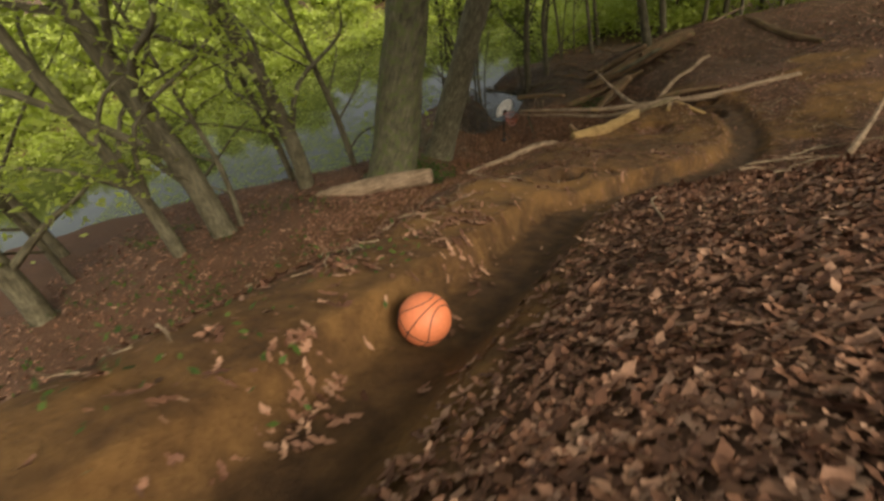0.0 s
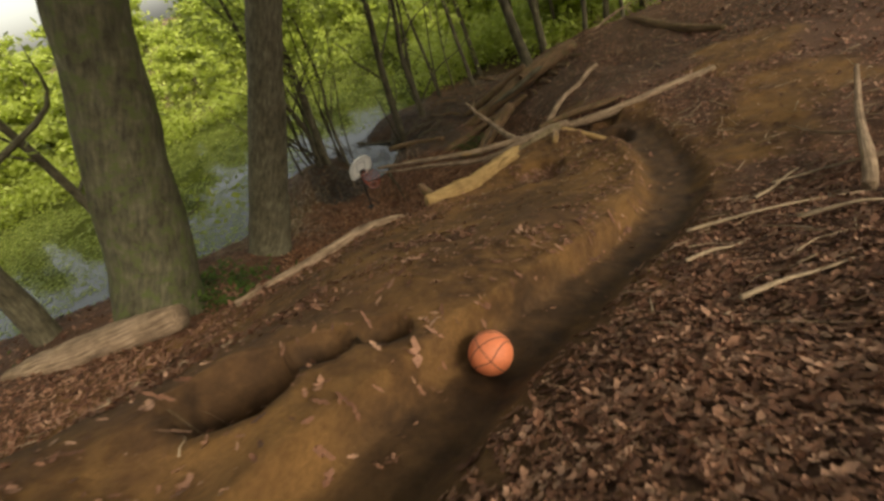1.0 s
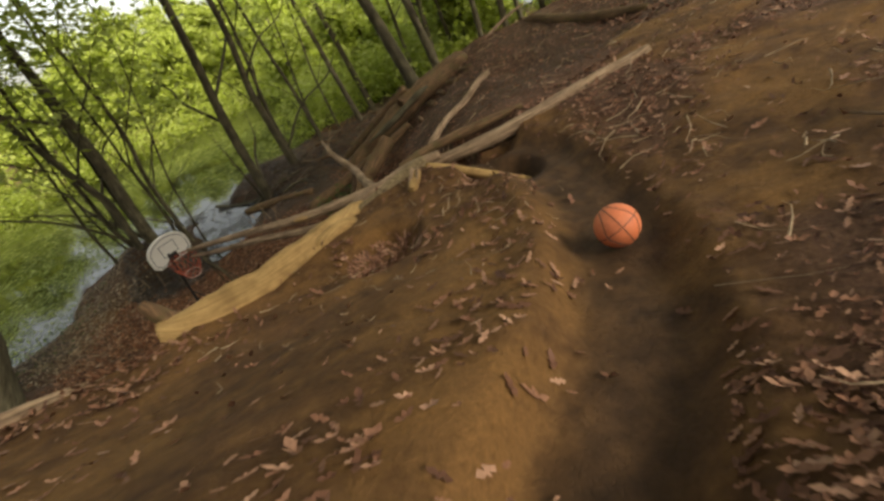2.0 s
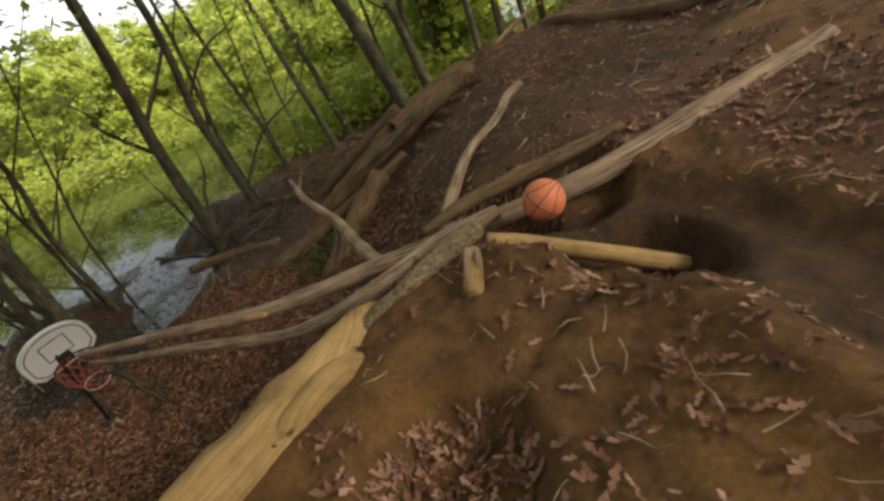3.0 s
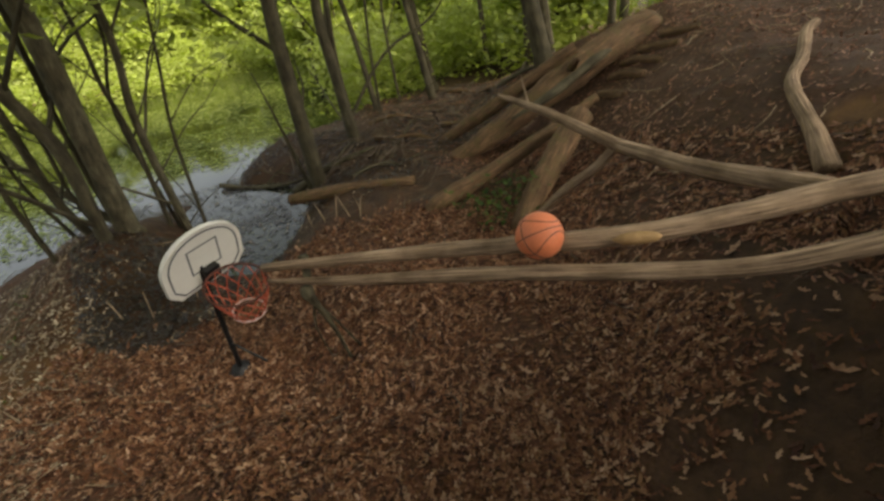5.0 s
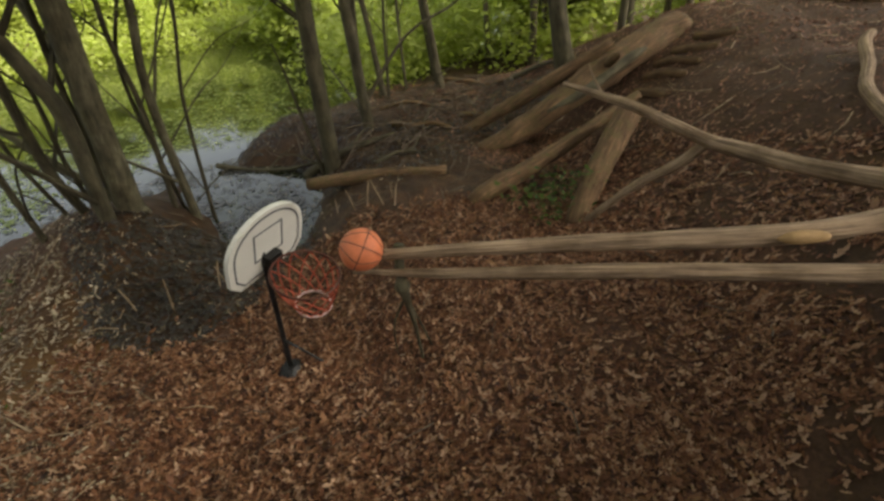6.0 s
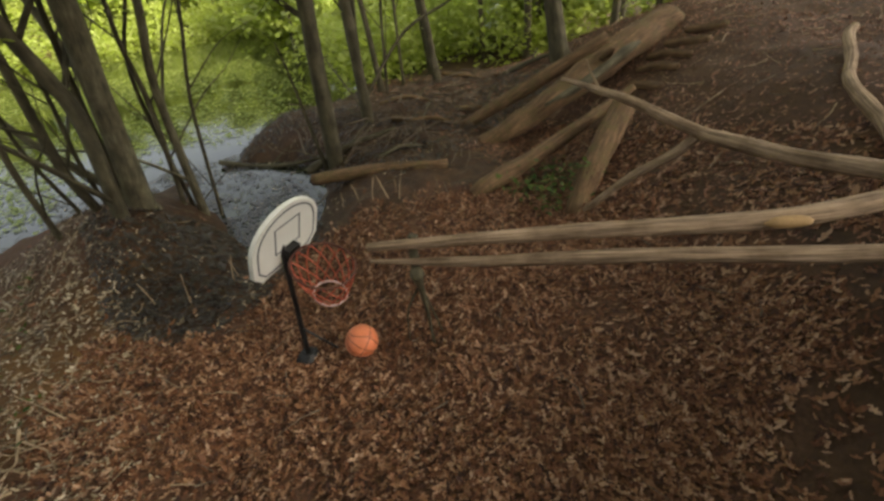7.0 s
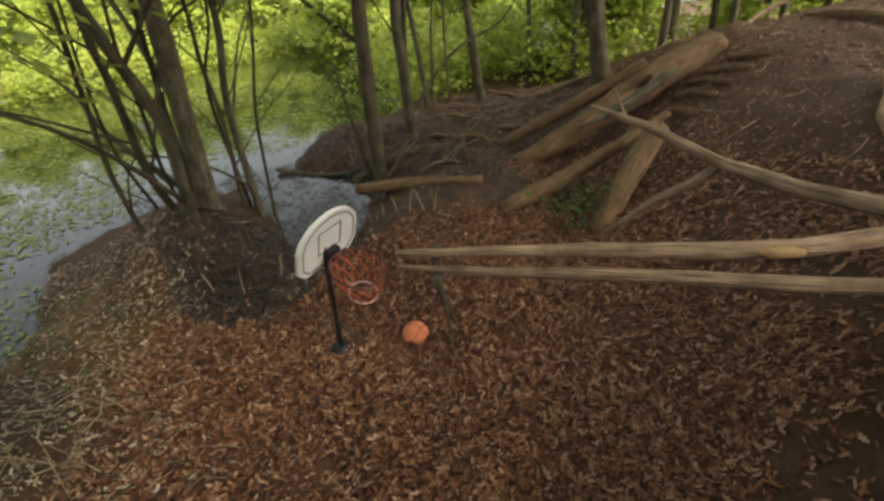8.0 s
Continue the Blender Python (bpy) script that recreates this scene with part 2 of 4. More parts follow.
def value_noise(x, y, seed=0):
    ix, iy = np.floor(x), np.floor(y)
    fx, fy = x - ix, y - iy
    fx, fy = fx * fx * (3 - 2 * fx), fy * fy * (3 - 2 * fy)
    a, b = lattice(ix, iy, seed), lattice(ix + 1, iy, seed)
    c, d = lattice(ix, iy + 1, seed), lattice(ix + 1, iy + 1, seed)
    return (a + (b - a) * fx) * (1 - fy) + (c + (d - c) * fx) * fy - 0.5


def step(a, b, x):
    t = np.clip((x - a) / (b - a), 0, 1)
    return t * t * (3 - 2 * t)


def along_line(x, y, line):
    """Distance from a polyline (positive on its left), and its third value at the nearest place."""
    best = np.full(x.shape, 1e9)
    side, val = np.zeros(x.shape), np.zeros(x.shape)
    for (ax, ay, av), (bx, by, bv) in zip(line, line[1:]):
        dx, dy = bx - ax, by - ay
        t = np.clip(((x - ax) * dx + (y - ay) * dy) / (dx * dx + dy * dy), 0, 1)
        px, py = x - ax - t * dx, y - ay - t * dy
        d = np.hypot(px, py)
        near = d < best
        s = np.where(dx * py - dy * px >= 0, 1.0, -1.0)
        best, side, val = np.where(near, d, best), np.where(near, s, side), np.where(near, av + t * (bv - av), val)
    return best * side, val


# the ball's ditch: plan and floor height
DITCH = [(-5.2, -5.0, 7.9), (-3.2, -1.6, 6.35), (-1.0, 1.75, 4.64), (0.2, 3.6, 3.68), (1.8, 5.05, 2.61), (3.65, 6.22, 1.87), (4.4, 6.75, 1.63),
         (4.95, 7.35, 1.50), (5.3, 7.95, 1.41), (5.5, 8.5, 1.35), (5.64, 9.0, 1.29), (5.6, 9.4, 1.26), (5.25, 9.72, 1.28)]
# the terrace's edge, with the width over which it falls away
EDGE = [(-30, 4.0, 3.0), (-8, 7.6, 2.2), (-3.6, 8.75, 1.1), (-1.0, 8.35, 0.7), (1.0, 8.75, 0.30), (2.2, 9.10, 0.16), (3.3, 9.45, 0.13), (4.15, 9.94, 0.14), (5.2, 10.5, 0.5), (7, 10.6, 1.2), (12, 10.2, 2), (40, 9, 4)]
SHORE = [(-60, -14, 0), (-14, 10.4, 0), (-11, 11.6, 0), (-6, 12.9, 0), (-3, 13.1, 0), (-1.85, 13.3, 0), (-1.5, 14.2, 0), (-1.55, 15.5, 0), (-1.4, 16.4, 0), (-0.9, 17.2, 0), (0.3, 17.7, 0), (1.7, 18.1, 0), (2.7, 18.5, 0), (4.4, 19.2, 0), (7.5, 20.6, 0), (14, 24, 0), (60, 44, 0)]
# where the russet leaf carpet of the hollow ends
LITTER_END = [(-0.45, 9.0, 0), (-0.35, 12.5, 0), (-0.25, 13.6, 0), (0.1, 14.0, 0), (0.55, 14.15, 0), (1.2, 14.4, 0), (2.4, 14.65, 0), (3.2, 14.35, 0), (3.8, 13.9, 0), (4.3, 14.1, 0), (5.5, 15.6, 0), (8, 18, 0)]
# the crest behind the fallen tree, past which the ground drops to low woodland
CREST = [(3.0, 21.6, 0), (5.2, 19.2, 0), (7.0, 17.6, 0), (7.6, 16.3, 0), (8.2, 15.1, 0), (9.6, 14.3, 0), (11.3, 13.3, 0), (16, 10.4, 0), (40, 0, 0)]
# washed-out holes in the ditch's bank: x, y, depth, radius
HOLES = ((0.66, 5.13, 1.0, 0.17), (1.02, 5.28, 0.30, 0.10), (1.34, 5.34, 0.30, 0.09))
WATER_Z = -0.5


def lay(x, y):
    """Ground height, and how far it is leaf mould and dark ground: wet mud, soil, painted shade."""
    d, floor = along_line(x, y, DITCH)
    late = step(2.0, 1.35, floor)
    left, right = np.maximum(d, 0), np.maximum(-d, 0)
    lip = (0.24 * (1 - late) + 0.10 * late) * step(0.18, 0.25 + 0.20 * late, left)
    lip = lip + 0.08 * late * np.exp(-((left - 0.44) / 0.14) ** 2)
    low = 1.72 - 0.12 * np.maximum(x, 0) - 0.02 * np.minimum(x, 0)
    far = step(0.55, 4.2 - 1.4 * step(1.0, 3.2, x), left)
    up_l = (floor + lip) * (1 - far) + low * far
    up_r = floor + (0.20 - 0.08 * late) * step(0.14, 0.40, right) + (0.46 - 0.30 * late) * np.maximum(0, right - 0.3) * (1 - 0.35 * step(1, 5, right))
    upland = np.where(d > 0, up_l, up_r)
    basin = -0.06 - 0.30 * step(3.0, 1.6, x) * step(11.0, 12.8, y) + 1.25 * step(0, 3.6, x - (2.6 + 0.55 * (y - 10.5))) + 0.16 * np.maximum(0, x - 7.5)
    basin = basin + 1.35 * step(1.0, -2.0, x) * np.clip(1 - (y - 8.6) / 6.5, 0, 1)
    for cx, cy, amp, r in ((0.45, 15.6, 0.62, 0.95), (3.6, 16.6, 0.02, 1.0), (1.1, 16.15, 0.30, 0.5), (-1.2, 15.4, -0.12, 1.0), (1.75, 15.7, -0.50, 1.0), (2.15, 16.7, -0.75, 0.9), (4.6, 17.0, 0.08, 1.0)):
        basin = basin + amp * np.exp(-((x - cx) ** 2 + (y - cy) ** 2) / (2 * r * r * 0.5))
    e, width = along_line(x, y, EDGE)
    ragged = 0.10 * value_noise(x * 2.3, y * 2.3, 3) + 0.05 * value_noise(x * 7, y * 7, 4)
    w = step(-1, 1, (e + ragged) / width)
    h = upland * (1 - w) + basin * w
    sh, _ = along_line(x, y, SHORE)
    sh = sh + 0.35 * value_noise(x * 1.1, y * 1.1, 9) + 0.12 * value_noise(x * 4, y * 4, 10)
    pond = step(-0.45, 1.1, sh)
    h = h * (1 - pond) + (WATER_Z - 0.9) * pond
    h = h + 1.1 * step(12.0, 15.0, sh) + 0.6 * step(18, 70, sh)
    down = step(-0.2, 1.9, along_line(x, y, CREST)[0]) * (sh < 6)
    h = h * (1 - down) + np.minimum(h, -0.25) * down
    for cx, cy, dep, r in (*HOLES, (3.98, 8.85, 0.14, 0.24), (5.3, 9.15, 0.20, 0.26), (5.05, 10.25, 0.28, 0.36), (5.6, 10.0, 0.2, 0.3)):
        h = h - dep * np.exp(-(((x - cx) ** 2 + (y - cy) ** 2) / (2 * r * r)) ** 5.0)
    h = h - 0.20 * np.exp(-((x - 0.42) ** 2 + (y - 4.6) ** 2) / 0.16) * step(0.12, 0.25, left)
    bare = step(-0.35, 0.05, d) * (1 - step(-0.2, 0.5, e)) * step(5.5, 3.5, left)
    bare = bare * (1 - 0.75 * step(0.7, 1.5, left) * step(6.5, 4.5, y))
    bare = np.maximum(bare, 0.9 * step(0.75, 0.35, np.abs(d)))
    patch = sum(np.exp(-((x - cx) ** 2 + (y - cy) ** 2) / (r * r)) for cx, cy, r in ((5.85, 7.3, 0.75), (7.3, 7.9, 0.8), (8.3, 9.7, 0.9), (6.0, 9.5, 0.35), (5.5, 11.0, 0.45), (-0.5, 14.2, 1.2)))
    bare = np.maximum(bare, step(0.25, 0.6, patch + 0.5 * value_noise(x * 2.2, y * 2.2, 23)))
    wob = value_noise(x * 1.7, y * 1.7, 20) + 0.6 * value_noise(x * 5, y * 5, 21)
    mould = np.clip(1 - bare + 0.5 * wob * (bare > 0.05), 0, 1)
    hollow, _ = along_line(x, y, LITTER_END)
    # mud past the leaf carpet, darker ground below the edge and up the slope
    mud = np.clip(0.95 * step(-0.25, 0.25, hollow + 0.5 * wob) * (y > 11.5) + 0.95 * step(1.15, 0.55, e + 0.45 * wob) * (w > 0.5) * (x > 1.5) * (x < 4.6) + 0.62 * (x > 4.4) * (w > 0.5) * step(-0.5, 0.25, wob + 0.3), 0, 1)
    # damp mud on the ditch floor, widened at the bend to paint its shade
    wet = 0.80 * step(0.27 + 0.08 * late, 0.10, np.abs(d + 0.02 + 0.14 * wob)) * (0.75 + 0.25 * step(4.6, 1.9, floor))
    # mud colour over the holes' walls and floor paints their inner shade
    pit_shade = sum(np.exp(-(((x - cx) ** 2 + (y - cy) ** 2) / (2.9 * r * r)) ** 4) for cx, cy, _, r in HOLES)
    mud = mud * (1 - 0.6 * step(0.9, 0.1, x))
    bog = sum(np.exp(-((x - cx) ** 2 + (y - cy) ** 2) / (r * r)) for cx, cy, r in ((-0.75, 13.05, 0.55), (-1.0, 13.7, 0.4), (0.98, 14.75, 0.6), (0.62, 14.3, 0.5), (1.5, 15.0, 0.6)))
    mud = np.maximum(mud, step(0.35, 0.75, bog + 0.55 * wob))
    # darker on the steep face of the terrace edge
    cliff = 0.6 * step(0.0, 0.5, w) * step(1.0, 0.6, w) * (width < 0.5)
    rough = 0.35 + 0.65 * mould
    h = h + rough * (0.10 * value_noise(x * 1.3, y * 1.3, 5) + 0.05 * value_noise(x * 3.7, y * 3.7, 6)) + 0.022 * value_noise(x * 8, y * 8, 7)
    return h, mould, np.clip(np.maximum(np.maximum(mud, wet), cliff) + pit_shade, 0, 1)


def height(x, y):
    return float(lay(np.array([float(x)]), np.array([float(y)]))[0][0])


def axis(lo, hi, cell, reach, grow=1.13):
    core = list(np.arange(lo, hi, cell))
    a, s = [lo], cell
    while a[-1] > -reach:
        s *= grow
        a.append(a[-1] - s)
    b, s = [core[-1]], cell
    while b[-1] < reach:
        s *= grow
        b.append(b[-1] + s)
    return np.array(a[:0:-1] + core + b[1:])


def build_ground():
    xs, ys = axis(-5.0, 8.6, 0.05, 600), axis(0.6, 17.2, 0.05, 600)
    X, Y = np.meshgrid(xs, ys)
    h, mould, mud = lay(X.ravel(), Y.ravel())
    nx, ny = len(xs), len(ys)
    me = bpy.data.meshes.new("ground")
    me.vertices.add(nx * ny)
    me.vertices.foreach_set("co", np.stack([X.ravel(), Y.ravel(), h], 1).astype(np.float32).ravel())
    i = (np.arange(ny - 1)[:, None] * nx + np.arange(nx - 1)[None]).ravel()
    quads = np.stack([i, i + 1, i + nx + 1, i + nx], 1).astype(np.int32)
    me.loops.add(quads.size)
    me.loops.foreach_set("vertex_index", quads.ravel())
    me.polygons.add(len(quads))
    me.polygons.foreach_set("loop_start", np.arange(0, quads.size, 4, dtype=np.int32))
    me.polygons.foreach_set("use_smooth", np.ones(len(quads), dtype=bool))
    me.update(calc_edges=True)
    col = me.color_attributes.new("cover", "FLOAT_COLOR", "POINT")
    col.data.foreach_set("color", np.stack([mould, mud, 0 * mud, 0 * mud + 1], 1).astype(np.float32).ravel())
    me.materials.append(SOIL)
    return tagged(new("ground", me), "brown clay hillside with a dug ditch and leaf litter", "ground", kind="structure")


def build_water():
    bm = bmesh.new()
    bmesh.ops.create_grid(bm, x_segments=1, y_segments=1, size=600)
    me = bpy.data.meshes.new("water")
    bm.to_mesh(me)
    bm.free()
    me.materials.append(WATER)
    ob = new("water", me)
    ob.location = (0, 0, WATER_Z)
    return tagged(ob, "still pond water mirroring green trees and sky", "water", kind="structure")


build_ground()
build_water()


# ---------------------------------------------------------------- dead wood of the ball run
def log_thing(name, points, mat, label, category="log", seg=14, rough=0.10, seed=0, extras=(), group="", lump=9.0):
    base = points[0]
    root = new(name, None)
    root.empty_display_size = 0.1
    root.location = base[:3]
    here = [(p[0] - base[0], p[1] - base[1], p[2] - base[2], p[3]) for p in points]
    part("stem", tube(here, mat, name + "_stem", seg, 10, rough, seed, lump=lump), root)
    for i, (pname, pts, m2, lab) in enumerate(extras):
        pts = [(p[0] - base[0], p[1] - base[1], p[2] - base[2], p[3]) for p in pts]
        part(pname, tube(pts, m2, pname, 10, 8, rough * 1.2, seed + i + 1), root, lab)
    return tagged(root, label, category, group)


log_thing("rail_log", [(7.46, 9.41, 1.59, 0.075), (7.2, 9.46, 1.55, 0.085), (6.5, 9.62, 1.46, 0.085), (5.73, 9.85, 1.33, 0.075), (4.9, 10.33, 1.17, 0.065), (4.4, 10.66, 1.07, 0.06),
                       (3.55, 11.10, 0.98, 0.052), (2.7, 11.87, 0.85, 0.042), (1.87, 12.6, 0.72, 0.028)], RAIL_WOOD,
          "long weathered grey tree trunk laid as a rail, propped over leaves", seed=1,
          extras=[("side_branch", [(4.45, 10.70, 1.05, 0.06), (4.46, 11.05, 1.0, 0.06), (4.47, 11.4, 0.95, 0.058), (4.50, 11.8, 0.93, 0.056), (4.50, 12.1, 0.94, 0.05), (4.38, 12.62, 1.08, 0.04), (4.40, 13.0, 1.10, 0.032), (4.41, 13.4, 1.12, 0.018)], RAIL_WOOD, "bare tan forked branch"),
                  ("prong", [(4.51, 12.05, 0.93, 0.04), (4.48, 12.2, 0.72, 0.042), (4.42, 12.5, 0.42, 0.038), (4.28, 12.79, 0.02, 0.032), (4.24, 12.85, -0.06, 0.02)], RAIL_WOOD, ""),
                  ("twig", [(4.40, 12.95, 1.10, 0.014), (4.55, 13.2, 1.2, 0.008), (4.6, 13.3, 1.28, 0.004)], RAIL_WOOD, ""),
                  ("knot", [(3.60, 11.00, 0.992, 0.006), (3.57, 11.02, 0.99, 0.028), (3.51, 11.07, 0.985, 0.035), (3.46, 11.11, 0.98, 0.030), (3.42, 11.145, 0.975, 0.006)], CUT_WOOD, "pale cut branch stub")])
log_thing("rail_log", [(5.1, 9.98, 1.38, 0.045), (4.8, 10.03, 1.36, 0.07), (4.5, 10.07, 1.31, 0.065), (4.2, 10.14, 1.25, 0.05), (3.9, 10.42, 1.07, 0.045), (3.6, 10.72, 0.95, 0.042), (2.9, 11.48, 0.82, 0.040), (2.3, 12.12, 0.69, 0.032), (1.87, 12.60, 0.61, 0.012)], RAIL_WOOD,
          "thin weathered grey rail pole, frayed at its thick end", seed=5,
          extras=[("splinter", [(4.55, 10.02, 1.34, 0.05), (4.4, 10.0, 1.22, 0.025), (4.36, 9.99, 1.12, 0.006)], ROT_WOOD, ""),
                  ("splinter", [(4.7, 10.02, 1.3, 0.04), (4.55, 9.97, 1.18, 0.02), (4.52, 9.95, 1.08, 0.006)], ROT_WOOD, "")])
log_thing("edge_log", [(4.20, 10.03, 1.21, 0.05), (4.07, 9.90, 1.25, 0.10), (3.87, 9.74, 1.28, 0.13), (3.62, 9.60, 1.29, 0.155), (3.26, 9.40, 1.30, 0.165), (2.8, 9.23, 1.33, 0.16), (2.45, 9.17, 1.37, 0.15), (2.25, 9.15, 1.40, 0.12)], TAN_WOOD,
          "thick bare yellow-tan log holding the terrace edge", seed=9, rough=0.15, seg=26,
          extras=[("branch_stub", [(2.36, 9.24, 1.45, 0.08), (2.28, 9.28, 1.58, 0.06), (2.24, 9.31, 1.66, 0.04)], ROT_WOOD, "upright broken stub"),
                  ("knob", [(3.44, 9.40, 1.30, 0.04), (3.64, 9.49, 1.335, 0.08), (3.82, 9.56, 1.34, 0.085), (3.94, 9.60, 1.32, 0.055), (3.98, 9.63, 1.30, 0.02)], TAN_WOOD, "rough torn knob")])
log_thing("broken_log", [(3.97, 9.79, 1.24, 0.055), (4.06, 9.80, 1.265, 0.076), (4.45, 9.84, 1.345, 0.08), (4.76, 9.87, 1.41, 0.078), (4.88, 9.88, 1.435, 0.06)], LICHEN_WOOD, "short broken log with pale flaking bark leaning on the rail", seed=12, rough=0.16)
log_thing("prop_block", [(4.54, 9.43, 1.41, 0.035), (4.56, 9.46, 1.415, 0.05), (4.62, 9.54, 1.43, 0.05), (4.72, 9.68, 1.44, 0.04)], TAN_WOOD, "short pale stub wedged under the broken log", "log", 10, seed=16,
          extras=[("splinter", [(4.66, 9.62, 1.52, 0.02), (4.58, 9.53, 1.47, 0.016), (4.50, 9.47, 1.41, 0.005)], RAIL_WOOD, "pale torn splinter"), ("splinter", [(4.70, 9.60, 1.50, 0.018), (4.63, 9.50, 1.45, 0.012), (4.60, 9.45, 1.42, 0.004)], RAIL_WOOD, "")])
log_thing("kerb_log", [(4.83, 9.72, 1.42, 0.05), (5.04, 9.53, 1.345, 0.052), (5.3, 9.31, 1.225, 0.05), (5.5, 9.14, 1.125, 0.05), (5.57, 9.09, 1.09, 0.045)], TAN_WOOD, "short bare tan log lying beside the ditch bend", seed=15)
log_thing("mossy_log", [(-1.0, 8.02, 1.86, 0.15), (-1.7, 8.2, 1.78, 0.19), (-2.6, 8.45, 1.62, 0.21), (-3.5, 8.72, 1.45, 0.19)], RAIL_WOOD, "fallen barkless log below the terrace by the big trunks", seed=18)
log_thing("edge_pole", [(x, y, height(x, y) + 0.02, r) for x, y, r in ((2.2, 8.98, 0.05), (1.4, 8.55, 0.075), (0.6, 8.1, 0.07), (-0.3, 7.75, 0.045))], RAIL_WOOD, "thin tan pole edging the terrace", "pole", seed=21)
log_thing("curved_branch", [(5.13, 10.95, 0.84, 0.07), (5.4, 11.2, 0.98, 0.058), (5.96, 11.65, 1.10, 0.048), (6.45, 11.84, 1.19, 0.048), (6.85, 12.04, 1.31, 0.048), (7.06, 12.08, 1.36, 0.04)], RAIL_WOOD, "curved barkless branch lying up the slope", "branch", seed=24)
log_thing("slope_log", [(4.72, 10.32, 1.32, 0.03), (5.1, 10.3, 1.36, 0.05), (5.67, 10.12, 1.42, 0.055), (6.2, 9.98, 1.46, 0.03)], ROT_WOOD, "rotting brown log beside the rail", seed=27)
log_thing("fallen_tree", [(4.7, 14.98, -0.08, 0.10), (5.1, 14.8, 0.12, 0.14), (5.8, 14.55, 0.5, 0.18), (6.6, 14.45, 0.85, 0.21), (7.7, 14.45, 1.12, 0.22), (7.95, 14.45, 1.16, 0.15)], ROT_WOOD, "large fallen trunk running up the slope, brown and mossy", seed=30, rough=0.18, seg=18,
          extras=[("branch_stub", [(6.3, 14.4, 0.85, 0.06), (6.2, 14.2, 1.0, 0.05), (6.15, 14.1, 1.06, 0.02)], ROT_WOOD, ""), ("bark_slab", [(5.4, 14.5, 0.42, 0.02), (5.9, 14.35, 0.62, 0.06), (6.6, 14.27, 0.93, 0.06), (7.1, 14.28, 1.05, 0.02)], BARK_DARK, "loose dark bark")])
log_thing("dark_beam", [(3.70, 13.88, -0.08, 0.08), (3.9, 13.84, 0.02, 0.10), (4.61, 13.8, 0.18, 0.09), (5.72, 13.75, 0.52, 0.07), (6.07, 13.7, 0.67, 0.05)], ROT_WOOD, "dark rotten trunk propped up beside the fallen tree", seed=31, rough=0.16)
log_thing("leaning_log", [(4.2, 12.9, -0.10, 0.10), (4.7, 13.1, 0.22, 0.13), (5.5, 13.4, 0.65, 0.14)], ROT_WOOD, "short mossy log leaning against the fallen trunk", seed=33)
log_thing("fallen_pole", [(4.95, 15.75, -0.08, 0.08), (5.7, 15.1, 0.5, 0.10), (6.5, 14.5, 1.10, 0.09)], ROT_WOOD, "brown barkless pole resting on the fallen trunk", "pole", seed=36)
log_thing("flat_log", [(2.5, 15.75, -0.2, 0.08), (3.2, 15.3, -0.12, 0.085), (3.95, 14.72, -0.06, 0.07)], ROT_WOOD, "dark rotten log flat on wet leaves by the pond", seed=39)


log_thing("slope_log", [(9.3, 14.05, 1.44, 0.06), (9.22, 13.5, 1.48, 0.09), (9.15, 12.8, 1.46, 0.10), (9.1, 11.9, 1.49, 0.09), (9.2, 11.0, 1.54, 0.07)], ROT_WOOD, "rotten brown log lying across the top of the slope", seed=41)
log_thing("dead_branch", [(8.45, 14.5, 1.30, 0.03), (8.8, 14.5, 1.45, 0.035), (9.2, 14.4, 1.62, 0.03), (9.5, 14.3, 1.72, 0.012)], RAIL_WOOD, "pale dead branch propped above the fallen trunk", "branch", seed=42)

# short rungs dug into the slope beside the fallen tree
for i, (x0, y0, x1, y1) in enumerate(((6.7, 14.08, 6.63, 13.5), (6.98, 14.13, 6.87, 13.5), (7.23, 14.08, 7.17, 13.47), (7.53, 14.0, 7.52, 13.48), (6.4, 13.95, 6.22, 13.42))):
    log_thing("step_log", [(x0, y0, height(x0, y0) + 0.02, 0.045), ((x0 + x1) / 2, (y0 + y1) / 2, height((x0 + x1) / 2, (y0 + y1) / 2) + 0.04, 0.055), (x1, y1, height(x1, y1) + 0.02, 0.045)], ROT_WOOD,
              "short rotten log set across the slope as a step", "log", 9, 0.16, 130 + i, group="steps on the slope")
